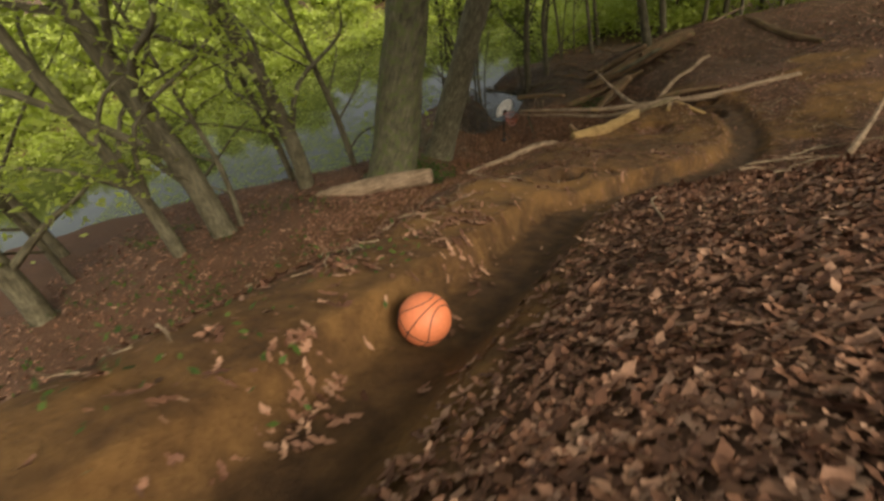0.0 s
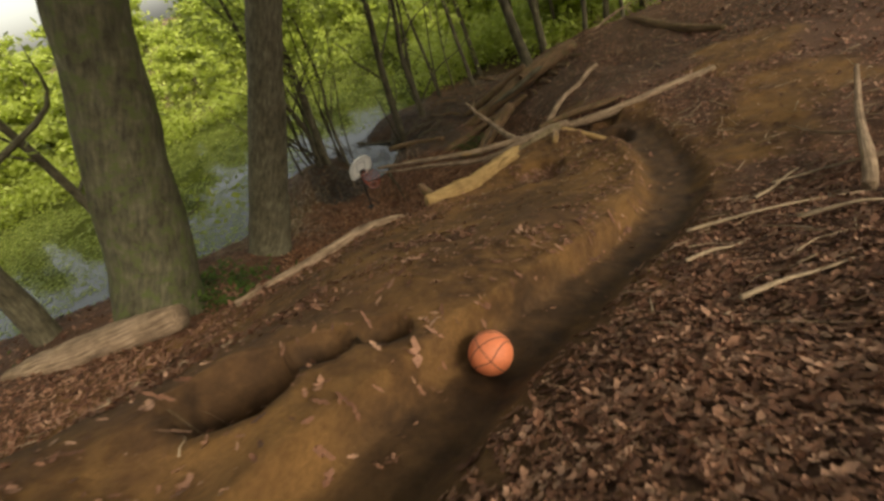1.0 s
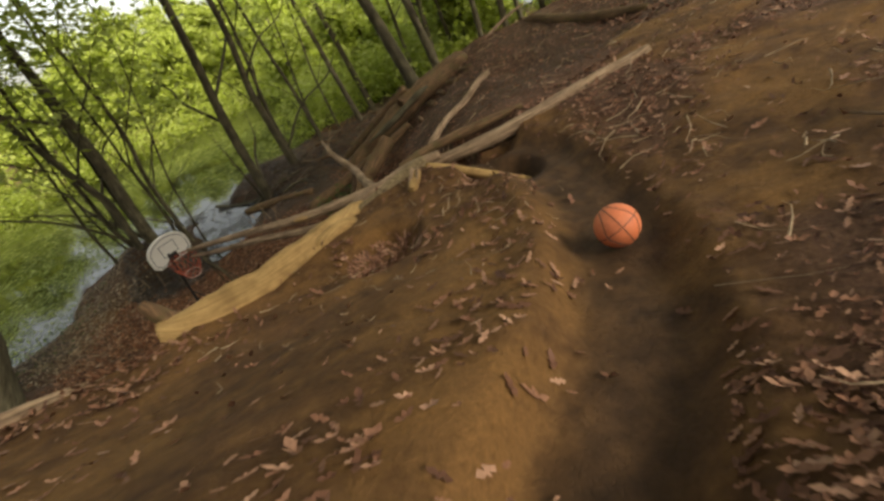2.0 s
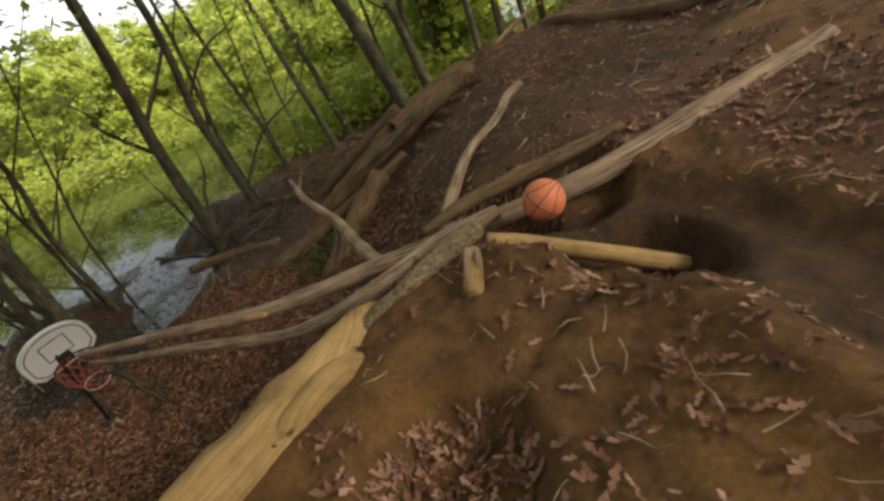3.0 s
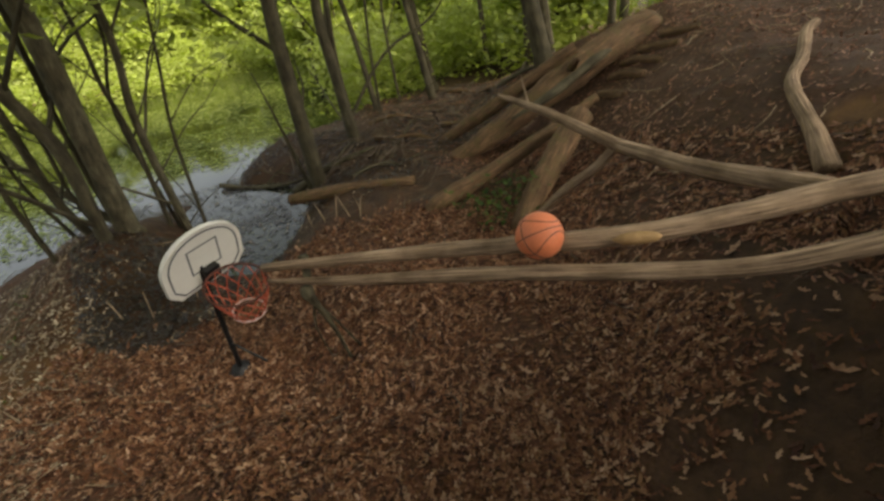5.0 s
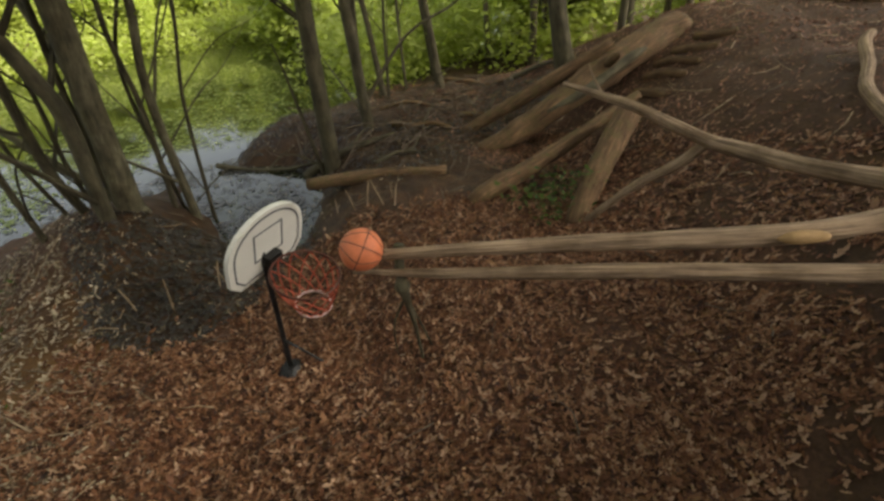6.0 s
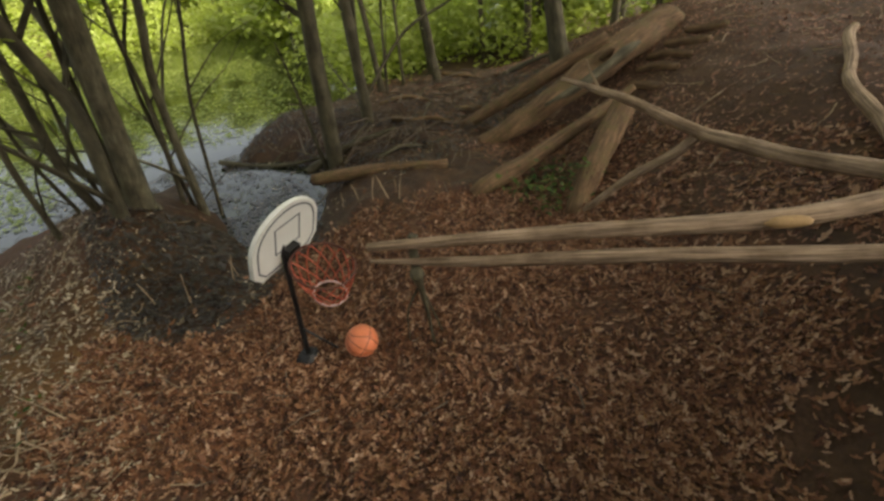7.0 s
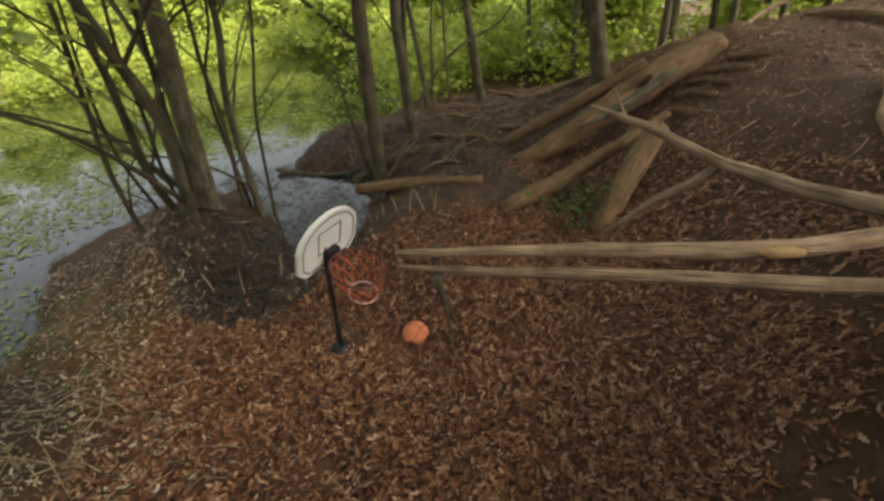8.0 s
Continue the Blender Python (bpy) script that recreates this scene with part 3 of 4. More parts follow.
# driftwood along the pond's edge
for i, (x0, y0, x1, y1, r) in enumerate(((2.7, 16.6, 3.97, 16.05, 0.06), (6.6, 18.6, 6.99, 17.1, 0.05), (1.7, 17.9, 3.0, 16.7, 0.04), (4.15, 16.5, 4.89, 15.95, 0.05), (7.0, 17.1, 7.4, 16.1, 0.05), (4.4, 17.4, 5.6, 16.8, 0.035), (3.4, 15.6, 4.4, 15.4, 0.03), (5.3, 16.3, 6.2, 16.0, 0.04))):
    log_thing("driftwood", [(x0 + (x1 - x0) * t, y0 + (y1 - y0) * t, max(WATER_Z, height(x0 + (x1 - x0) * t, y0 + (y1 - y0) * t)) + r + 0.03 * math.sin(7 * t + i), r * (1.1 - 0.6 * t)) for t in (0, 0.35, 0.7, 1)], (BARK_DARK, ROT_WOOD)[i % 2],
              "dark wet fallen branch at the pond edge", "branch", 9, 0.15, 140 + i, group="branches at the pond edge",
              extras=[("side_twig", [(x0 + (x1 - x0) * 0.5, y0 + (y1 - y0) * 0.5, max(WATER_Z, height((x0 + x1) / 2, (y0 + y1) / 2)) + r, r * 0.4), (x0 + (x1 - x0) * 0.6 + 0.12, y0 + (y1 - y0) * 0.6 + 0.15, max(WATER_Z, height((x0 + x1) / 2, (y0 + y1) / 2)) + r + 0.15, r * 0.25), (x0 + (x1 - x0) * 0.7 + 0.2, y0 + (y1 - y0) * 0.7 + 0.3, max(WATER_Z, height((x0 + x1) / 2, (y0 + y1) / 2)) + r + 0.22, 0.004)], BARK_DARK, "")])
# dry reed stalks in the wet ground
for i, (x, y) in enumerate(((2.83, 14.67), (2.96, 14.5), (3.05, 14.42), (2.7, 14.75), (3.12, 14.6), (0.75, 14.23), (1.14, 14.38), (1.21, 14.5), (0.5, 14.35), (2.55, 14.9))):
    rr = random.Random(i)
    z0, dx, dy = height(x, y), rr.uniform(-0.12, 0.12), rr.uniform(-0.12, 0.12)
    log_thing("reed_stalk", [(x, y, z0 - 0.02, 0.008), (x + dx * 0.5, y + dy * 0.5, z0 + 0.14, 0.007), (x + dx, y + dy, z0 + 0.2 + rr.random() * 0.12, 0.004)], TWIG, "dry broken reed stalk standing in wet leaves", "reed", 7, 0.05, 160 + i, group="reed stalks")


# ---------------------------------------------------------------- the hoop
def build_hoop():
    root = new("basketball_hoop", None)
    root.empty_display_size = 0.1
    root.location = (1.40, 13.02, -0.36)
    w = Vector((0.85, 0.53, 0)).normalized()
    nrm = Vector((0.53, -0.85, 0)).normalized()
    tilt = radians(17)
    up = (Vector((0, 0, 1)) * math.cos(tilt) + nrm * math.sin(tilt)).normalized()
    out = nrm * math.cos(tilt) - Vector((0, 0, 1)) * math.sin(tilt)
    # board space: x along the board, y into it (away from the rim), z up the board
    m = Matrix((w, -out, up)).transposed().to_4x4()
    m.translation = Vector((1.53, 13.12, 0.685)) - Vector(root.location)

    def outline(s):
        pts = [(-0.28 * s, -0.28 * s), (0.28 * s, -0.28 * s), (0.36 * s, -0.19 * s), (0.365 * s, -0.02 * s)]
        for k in range(1, 16):
            a = math.pi * k / 16
            pts.append((0.365 * s * math.cos(a), -0.02 * s + 0.30 * s * math.sin(a) ** 0.9))
        return pts + [(-0.365 * s, -0.02 * s), (-0.36 * s, -0.19 * s)]

    board = part("backboard", prism("backboard", outline(0.90), 0.035, BOARD_WHITE, 0.006), root, "white rounded plastic backboard", m)

    def band(name, pts, width):
        n = len(pts)
        cx, cz = sum(p[0] for p in pts) / n, sum(p[1] for p in pts) / n
        verts, faces = [], []
        for x, z in pts:
            l = math.hypot(x - cx, z - cz)
            k = (l - width) / l
            verts += [(x, -0.003, z), (cx + (x - cx) * k, -0.003, cz + (z - cz) * k), (x, 0.004, z), (cx + (x - cx) * k, 0.004, cz + (z - cz) * k)]
        for i in range(n):
            a, b = 4 * i, 4 * ((i + 1) % n)
            faces += [(a, b, b + 1, a + 1), (a, a + 2, b + 2, b), (a + 1, b + 1, b + 3, a + 3)]
        return mesh_of(name, verts, faces, LINE_GREY, False)

    part("border_line", band("border_line", outline(0.79), 0.012), board, "dark grey border line")
    sq = [(-0.125, -0.10), (0.125, -0.10), (0.125, 0.12), (-0.125, 0.12)]
    part("target_square", band("target_square", sq, 0.014), board, "dark grey target square")
    # rim and its bracket
    R, cy, cz = 0.215, -0.285, -0.11
    verts, faces = [], []
    for i in range(32):
        a = 2 * math.pi * i / 32
        for k in range(6):
            b = 2 * math.pi * k / 6
            rr = R + 0.009 * math.cos(b)
            verts.append((rr * math.cos(a), cy + rr * math.sin(a), cz + 0.009 * math.sin(b)))
    for i in range(32):
        for k in range(6):
            faces.append((i * 6 + k, ((i + 1) % 32) * 6 + k, ((i + 1) % 32) * 6 + (k + 1) % 6, i * 6 + (k + 1) % 6))
    rim = part("rim", mesh_of("rim", verts, faces, RIM_PAINT), root, "dull red steel ring", m)
    part("bracket", prism("bracket", [(-0.06, -0.18), (0.06, -0.18), (0.06, -0.08), (-0.06, -0.08)], -0.06, STEEL_BLACK, 0.004), rim)
    # net: two sets of slanting cords, in rings that narrow downwards
    cords, low = [], []
    rings = [(0.215, 0.0), (0.195, -0.07), (0.165, -0.14), (0.135, -0.20), (0.115, -0.25)]
    down = m.to_3x3().transposed() @ Vector((0, 0, -1))
    for turn in (1, -1):
        for i in range(12):
            pts = []
            for j, (r, z) in enumerate(rings):
                a = 2 * math.pi * (i + turn * 0.5 * j) / 12
                p = Vector((r * math.cos(a), cy + r * math.sin(a), cz)) + down * (-z)
                pts.append((*p, 0.0045))
            cords.append(tube(pts, NET_RED, "cord", 5, 2, 0.0, 0, False))
    for r, z in (rings[-1],):
        pts = []
        for i in range(17):
            a = 2 * math.pi * i / 16
            p = Vector((r * math.cos(a), cy + r * math.sin(a), cz)) + down * (-z)
            pts.append((*p, 0.008))
        low.append(tube(pts, NET_WHITE, "hem", 6, 2, 0.0, 0, False))
    part("net", joined("net", cords, [NET_RED]), rim, "faded red cord net")
    part("net_hem", joined("net_hem", low, [NET_WHITE]), rim, "white lower edge of the net")
    # pole, brace and base
    part("pole", tube([(0.0, 0.0, 0.05, 0.02), (0.03, 0.05, 0.45, 0.02), (0.07, 0.10, 0.95, 0.018), (0.10, 0.12, 1.05, 0.018)], STEEL_BLACK, "pole", 10, 4, 0.0), root, "thin black steel pole")
    part("brace", tube([(0.02, 0.02, 0.30, 0.010), (0.16, -0.06, 0.12, 0.010), (0.24, -0.12, 0.03, 0.010)], STEEL_BLACK, "brace", 8, 3, 0.0), root)
    bm = bmesh.new()
    bmesh.ops.create_cone(bm, cap_ends=True, segments=20, radius1=0.13, radius2=0.06, depth=0.09)
    bmesh.ops.bevel(bm, geom=list(bm.edges), offset=0.01, segments=2, affect="EDGES")
    me = bpy.data.meshes.new("base")
    bm.to_mesh(me)
    bm.free()
    me.materials.append(STEEL_BLACK)
    part("base", me, root, "black moulded base half sunk in leaves", pose(0, 0, 0.03))
    return tagged(root, "small white basketball hoop with red net standing on leaf litter", "basketball hoop")


build_hoop()


def build_prop():
    root = new("forked_prop", None)
    root.empty_display_size = 0.1
    root.location = (2.2, 12.45, -0.21)
    part("post", tube([(0, 0, -0.05, 0.012), (-0.05, -0.03, 0.35, 0.014), (-0.12, -0.09, 0.68, 0.028), (-0.14, -0.10, 0.78, 0.05), (-0.14, -0.10, 0.83, 0.03)], BARK_DARK, "post", 9, 6, 0.15, 4), root)
    part("prong", tube([(-0.13, -0.08, 0.76, 0.03), (-0.10, 0.0, 0.86, 0.03), (-0.08, 0.02, 0.98, 0.035)], BARK_DARK, "prong", 9, 5, 0.15, 6), root)
    part("side_leg", tube([(-0.13, -0.08, 0.72, 0.011), (-0.02, -0.02, 0.4, 0.008), (0.12, 0.05, -0.04, 0.006)], BARK_DARK, "side_leg", 7, 5, 0.15, 8), root)
    part("side_leg", tube([(-0.13, -0.08, 0.66, 0.009), (-0.16, 0.06, 0.35, 0.007), (-0.12, 0.16, -0.04, 0.005)], BARK_DARK, "side_leg", 7, 5, 0.15, 9), root)
    return tagged(root, "forked brown branch set upright to prop the rails", "prop")


build_prop()


# ---------------------------------------------------------------- the ball
def build_ball():
    root = new("basketball", None)
    root.empty_display_size = 0.1
    bm = bmesh.new()
    bmesh.ops.create_uvsphere(bm, u_segments=40, v_segments=24, radius=0.12)
    me = bpy.data.meshes.new("ball_skin")
    bm.to_mesh(me)
    bm.free()
    me.materials.append(RUBBER)
    me.polygons.foreach_set("use_smooth", [True] * len(me.polygons))
    part("skin", me, root, "orange pebbled rubber")
    r = 0.1195

    def seam(points):
        part("seam", tube([(*p, 0.0028) for p in points], SEAM, "seam", 6, 2, 0.0, 0, False), root, "black seam")

    ring = [2 * math.pi * i / 36 for i in range(37)]
    seam([(r * math.cos(a), r * math.sin(a), 0) for a in ring])
    seam([(r * math.cos(a), 0, r * math.sin(a)) for a in ring])
    for s in (1, -1):
        pts = []
        for a in ring:
            y = s * (0.055 + 0.030 * math.cos(2 * a))
            q = math.sqrt(r * r - y * y)
            pts.append((q * math.cos(a), y, q * math.sin(a)))
        seam(pts)
    return tagged(root, "orange basketball with black seams rolling down the run", "basketball")


ball = build_ball()


# ---------------------------------------------------------------- trees
def leaf_cloud(name, centres, spread, count, size, mat, seed, flat=0.6):
    """Many small leaves in clumps round the centres, as one mesh."""
    rng = np.random.default_rng(seed)
    c = np.asarray(centres, float)
    pick = rng.integers(0, len(c), count)
    pos = c[pick] + rng.normal(0, 1, (count, 3)) * np.array([spread, spread, spread * flat])
    a = rng.uniform(0, 2 * np.pi, count)
    tl = rng.normal(0, 0.45, (count, 2))
    u = np.stack([np.cos(a), np.sin(a), tl[:, 0]], 1)
    v = np.stack([-np.sin(a), np.cos(a), tl[:, 1]], 1)
    s = size * rng.uniform(0.6, 1.4, count)[:, None]
    p = np.stack([pos - u * s, pos - v * s * 0.55 + u * s * 0.1, pos + u * s * 1.1, pos + v * s * 0.55 + u * s * 0.1], 1).reshape(-1, 3)
    i = np.arange(count)[:, None] * 4
    f = np.concatenate([np.concatenate([i, i + 1, i + 2], 1), np.concatenate([i, i + 2, i + 3], 1)])
    me = bpy.data.meshes.new(name)
    me.vertices.add(len(p))
    me.vertices.foreach_set("co", p.astype(np.float32).ravel())
    me.loops.add(f.size)
    me.loops.foreach_set("vertex_index", f.astype(np.int32).ravel())
    me.polygons.add(len(f))
    me.polygons.foreach_set("loop_start", np.arange(0, f.size, 3, dtype=np.int32))
    me.update(calc_edges=True)
    me.materials.append(mat)
    return me


def tree_thing(x, y, lean, r, tall, bark, label, seed, crown=900, limbs=5, low=0.35, leaf=0.07, name="tree", sink=0.1, z=None):
    """A standing tree: lean is its top's shift in x and y per metre of height."""
    rng = random.Random(seed)
    root = new(name, None)
    root.empty_display_size = 0.2
    root.location = (x, y, (height(x, y) if z is None else z) - sink)
    lx, ly = lean
    trunk = []
    for k in range(6):
        t = k / 5
        wob = 0.05 * tall * 0.12
        trunk.append((lx * tall * t + rng.uniform(-wob, wob) * (k > 0), ly * tall * t + rng.uniform(-wob, wob) * (k > 0), tall * t, r * (1 - 0.72 * t) * (1.0 if k else 1.30)))
    trunk.insert(1, (lx * 0.35, ly * 0.35, 0.35, r * 1.05))
    part("trunk", tube(trunk, bark, "trunk", 12 if r > 0.1 else 8, 7, 0.10, seed, True, lump=4.0), root)
    tips = []
    for k in range(limbs):
        t = low + (0.97 - low) * (k + rng.random() * 0.6) / limbs
        a = rng.uniform(0, 6.283)
        ln = tall * rng.uniform(0.16, 0.30) * (1.15 - t * 0.6)
        b = Vector((lx * tall * t, ly * tall * t, tall * t))
        d = Vector((math.cos(a), math.sin(a), rng.uniform(0.35, 0.8)))
        rr = max(0.006, r * (1 - 0.72 * t) * 0.45)
        pts = [(*b, rr), (*(b + d * ln * 0.45), rr * 0.7), (*(b + d * ln + Vector((0, 0, ln * 0.15))), rr * 0.25)]
        part("limb", tube(pts, bark, "limb", 6, 4, 0.08, seed + k, False), root)
        tips += [b + d * ln * q for q in (0.5, 0.8, 1.05)]
    if crown:
        tips += [Vector((lx * tall * q, ly * tall * q, tall * q)) for q in (0.9, 1.0)]
        part("crown", leaf_cloud("crown", tips, tall * 0.055 + 0.18, crown, leaf, GREEN, seed), root, "yellow-green spring leaves")
    return tagged(root, label, "tree")


# big trunks under the terrace; their unseen crowns are thickened to shade the hollow
tree_thing(-2.0, 9.4, (0.37, 0.18), 0.55, 13, BARK_MOSSY, "thick grey-brown tree trunk standing behind the fallen log", 51, 6000, 14, 0.58, 0.16)
tree_thing(-0.80, 11.5, (0.46, 0.15), 0.37, 13, BARK_GREY, "straight pale grey tree trunk beside the pond slope", 52, 6000, 14, 0.58, 0.16)
def stem_tree(points, r, tall, bark, label, seed, crown=450, limbs=6, low=0.12, leaf=0.07, spread=0.0):
    """A slim crooked tree whose stem follows the points, then goes on up to its full height."""
    rng = random.Random(seed)
    base = Vector(points[0])
    ground = height(base.x, base.y)
    root = new("tree", None)
    root.empty_display_size = 0.2
    root.location = (base.x, base.y, ground - 0.1)
    pts = [Vector((0, 0, 0)), Vector((0, 0, 0.12))] + [Vector(p) - Vector((base.x, base.y, ground - 0.1)) for p in points[1:]]
    while pts[-1].z < tall:
        d = (pts[-1] - pts[-2])
        d = Vector((d.x / max(0.3, d.z) * 0.7 + rng.uniform(-0.13, 0.13), d.y / max(0.3, d.z) * 0.7 + rng.uniform(-0.13, 0.13), 1))
        pts.append(pts[-1] + d * tall * 0.17)
    top = pts[-1].z
    stem = [(*p, max(0.006, r * (1 - 0.8 * p.z / top) * (1.35 if k == 0 else 1.0))) for k, p in enumerate(pts)]
    part("trunk", tube(stem, bark, "trunk", 12 if r > 0.08 else 7, 6, 0.10, seed, True, lump=4.0), root)
    line = spline(stem, 6)
    tips = []
    for k in range(limbs):
        t = low + (0.97 - low) * (k + rng.random() * 0.7) / limbs
        b = line[min(len(line) - 1, int(t * len(line)))]
        a = rng.uniform(0, 6.283)
        ln = (0.5 + tall * rng.uniform(0.10, 0.22) * (1.15 - t * 0.6)) * (1 + spread)
        c, d = Vector(b[:3]), Vector((math.cos(a), math.sin(a), rng.uniform(0.5, 1.3) - 0.5 * spread))
        kink = Vector((rng.uniform(-0.15, 0.15), rng.uniform(-0.15, 0.15), 0.08)) * ln
        rr = max(0.005, b[3] * 0.42)
        part("limb", tube([(*c, rr), (*(c + d * ln * 0.4 + kink), rr * 0.7), (*(c + d * ln * 0.75), rr * 0.45), (*(c + d * ln + kink), 0.003)], bark, "limb", 5, 4, 0.08, seed + k, False), root)
        tips += [c + d * ln * q for q in (0.6, 0.85, 1.05)] if t > 0.3 or spread else []
    if crown:
        part("crown", leaf_cloud("crown", tips + [Vector(line[-1][:3])], 0.22 + 0.03 * tall, crown, leaf, GREEN, seed, 0.45), root, "yellow-green spring leaves")
    return tagged(root, label, "tree")


# bank trees by the water: the clump beside the hoop, then those along the puddle
for i, (r, tall, bark, points) in enumerate((
        (0.125, 8.0, BARK_GREY, [(0.65, 15.7, 0), (0.74, 15.71, 1.2), (0.82, 15.71, 2.11)]),
        (0.075, 7.0, BARK_DARK, [(0.47, 15.44, 0), (0.55, 15.45, 1.09), (0.48, 15.44, 1.51), (0.34, 15.42, 2.09)]),
        (0.05, 6.5, BARK_DARK, [(0.26, 15.81, 0), (0.18, 15.8, 0.67), (0.21, 15.8, 1.59), (0.21, 15.8, 2.08)]),
        (0.025, 4.0, BARK_DARK, [(0.36, 15.8, 0), (0.33, 15.8, 0.69), (0.37, 15.8, 1.2)]),
        (0.036, 6.0, BARK_DARK, [(0.54, 15.82, 0), (0.58, 15.82, 1.27), (0.66, 15.83, 2.12)]),
        (0.034, 5.5, BARK_DARK, [(1.02, 16.0, 0), (1.1, 16.0, 1.0), (1.08, 16.0, 1.63), (1.11, 16.0, 2.07)]),
        (0.055, 7.0, BARK_GREY, [(1.18, 16.0, 0), (1.21, 16.0, 1.16), (1.37, 15.99, 2.05)]),
        (0.026, 5.0, BARK_DARK, [(1.1, 16.1, 0), (1.05, 16.1, 1.29), (1.3, 16.1, 2.05)]),
        (0.027, 5.0, BARK_DARK, [(1.36, 16.2, 0), (1.49, 16.19, 0.88), (1.68, 16.17, 1.7)]),
        (0.033, 5.5, BARK_DARK, [(-0.1, 15.62, 0), (-0.11, 15.62, 0.82), (-0.02, 15.64, 1.56)]),
        (0.022, 4.5, BARK_DARK, [(0.1, 15.9, 0), (-0.05, 15.95, 0.9), (0.0, 15.95, 1.7)]),
        (0.115, 9.0, BARK_DARK, [(3.05, 16.3, 0.3), (3.06, 16.3, 1.25), (3.1, 16.32, 2.0), (3.22, 16.33, 3.3)]),
        (0.09, 9.0, BARK_DARK, [(3.92, 16.88, 0.4), (3.87, 16.9, 1.14), (3.85, 16.94, 1.9), (4.0, 16.9, 3.2)]),
        (0.05, 7.0, BARK_DARK, [(4.02, 17.0, 0.4), (3.98, 17.02, 1.3), (4.15, 17.0, 3.0)]),
        (0.038, 1.3, BARK_DARK, [(2.92, 16.39, 0.3), (2.74, 16.45, 0.86), (2.65, 16.47, 1.36)]),
        (0.03, 6.0, BARK_DARK, [(4.9, 18.0, 0), (4.95, 18.0, 1.3), (5.1, 18.0, 2.6)]),
        (0.035, 6.0, BARK_DARK, [(5.6, 18.6, 0), (5.55, 18.6, 1.5), (5.7, 18.7, 3)]))):
    stem_tree(points, r, tall, bark, "slim crooked tree in a clump on the pond bank" if r < 0.1 else "grey-barked tree standing on the pond bank", 60 + i, 450 if tall > 3 else 0, 7 if tall > 3 else 2)
for i, (x, y, lx, ly, r, tall) in enumerate(((7.35, 16.0, -0.22, 0.14, 0.15, 9.0), (8.6, 17.2, -0.15, 0.1, 0.13, 9.0), (6.2, 18.2, -0.12, 0.1, 0.08, 8.0), (5.0, 18.4, -0.1, 0.08, 0.06, 7.0), (7.0, 19.6, -0.1, 0.1, 0.10, 9.0))):
    tree_thing(x, y, (lx, ly), r, tall, BARK_DARK, "dark tree leaning over the pond bank", 90 + i, 500, 4, 0.5)
# slim trunks of the low wood past the crest
for i, (x, y, r) in enumerate(((9.7, 16.7, 0.09), (10.5, 15.7, 0.07), (9.1, 18.6, 0.10), (11.7, 15.5, 0.08), (12.7, 14.8, 0.10), (8.9, 20.0, 0.07), (11.0, 17.5, 0.11), (13.6, 15.6, 0.08), (10.2, 19.2, 0.08), (12.3, 17.3, 0.09), (14.6, 14.2, 0.09))):
    tree_thing(x, y, (random.Random(i).uniform(-0.14, 0.02), 0.06), r, 8.5, BARK_DARK, "slim dark tree in the low wood past the crest", 110 + i, 900, 6, 0.25)
# trees along the shore seen first, their leafy limbs hanging over the water
for i, (x, y, dx, r, tall, spread) in enumerate(((-6.04, 7.3, 0.05, 0.14, 8, 0.5), (-5.37, 7.87, 0.03, 0.24, 9, 0.6), (-4.28, 10.45, 0.09, 0.22, 9, 0.6), (-7.97, 6.09, 0.16, 0.2, 8, 0.5), (-8.3, 7.28, 0.1, 0.08, 6, 0.5), (-5.08, 8.09, 0.2, 0.06, 6, 0.4), (-4.9, 11.4, 0.0, 0.1, 8, 0.6), (-6.8, 10.6, 0.0, 0.12, 8, 0.6), (-3.3, 12.2, 0.0, 0.1, 8, 0.4), (-9.8, 9.0, 0.0, 0.12, 8, 0.6))):
    z0 = height(x, y)
    stem_tree([(x, y, z0), (x + dx, y + 0.05, z0 + 1.2), (x + 1.5 * dx - 0.1, y + 0.05, z0 + 2.6)], r, tall, BARK_GREY, "slim grey tree on the pond shore in spring leaf", 80 + i, 1700, 12, 0.22, 0.065, spread)


def leafy_tree(seed, tall, count, leaf):
    """A young tree in full spring leaf, bushy from the ground up, at the origin."""
    rng = random.Random(seed)
    root = new("tree", None)
    root.empty_display_size = 0.2
    lx, ly = rng.uniform(-0.08, 0.08), rng.uniform(-0.08, 0.08)
    part("trunk", tube([(0, 0, 0, 0.10), (lx * tall * 0.5, ly * tall * 0.5, tall * 0.5, 0.065), (lx * tall, ly * tall, tall, 0.02)], BARK_DARK, "trunk", 8, 8, 0.1, seed), root)
    tips = []
    for k in range(16):
        t = 0.06 + 0.9 * (k + rng.random()) / 16
        a = rng.uniform(0, 6.283)
        ln = tall * rng.uniform(0.15, 0.30) * (1.1 - 0.6 * t)
        b = Vector((lx * tall * t, ly * tall * t, tall * t))
        d = Vector((math.cos(a), math.sin(a), rng.uniform(0.0, 0.5)))
        part("limb", tube([(*b, 0.03 * (1.1 - t)), (*(b + d * ln * 0.5), 0.018), (*(b + d * ln), 0.006)], BARK_DARK, "limb", 5, 3, 0.0, k, False), root)
        tips += [b + d * ln * q for q in (0.45, 0.75, 1.0)]
    part("crown", leaf_cloud("crown", tips, tall * 0.045 + 0.10, count, leaf, GREEN, seed, 0.45), root, "yellow-green spring leaves")
    return tagged(root, "young tree in yellow-green spring leaf by the pond", "tree", "trees of the far shore")


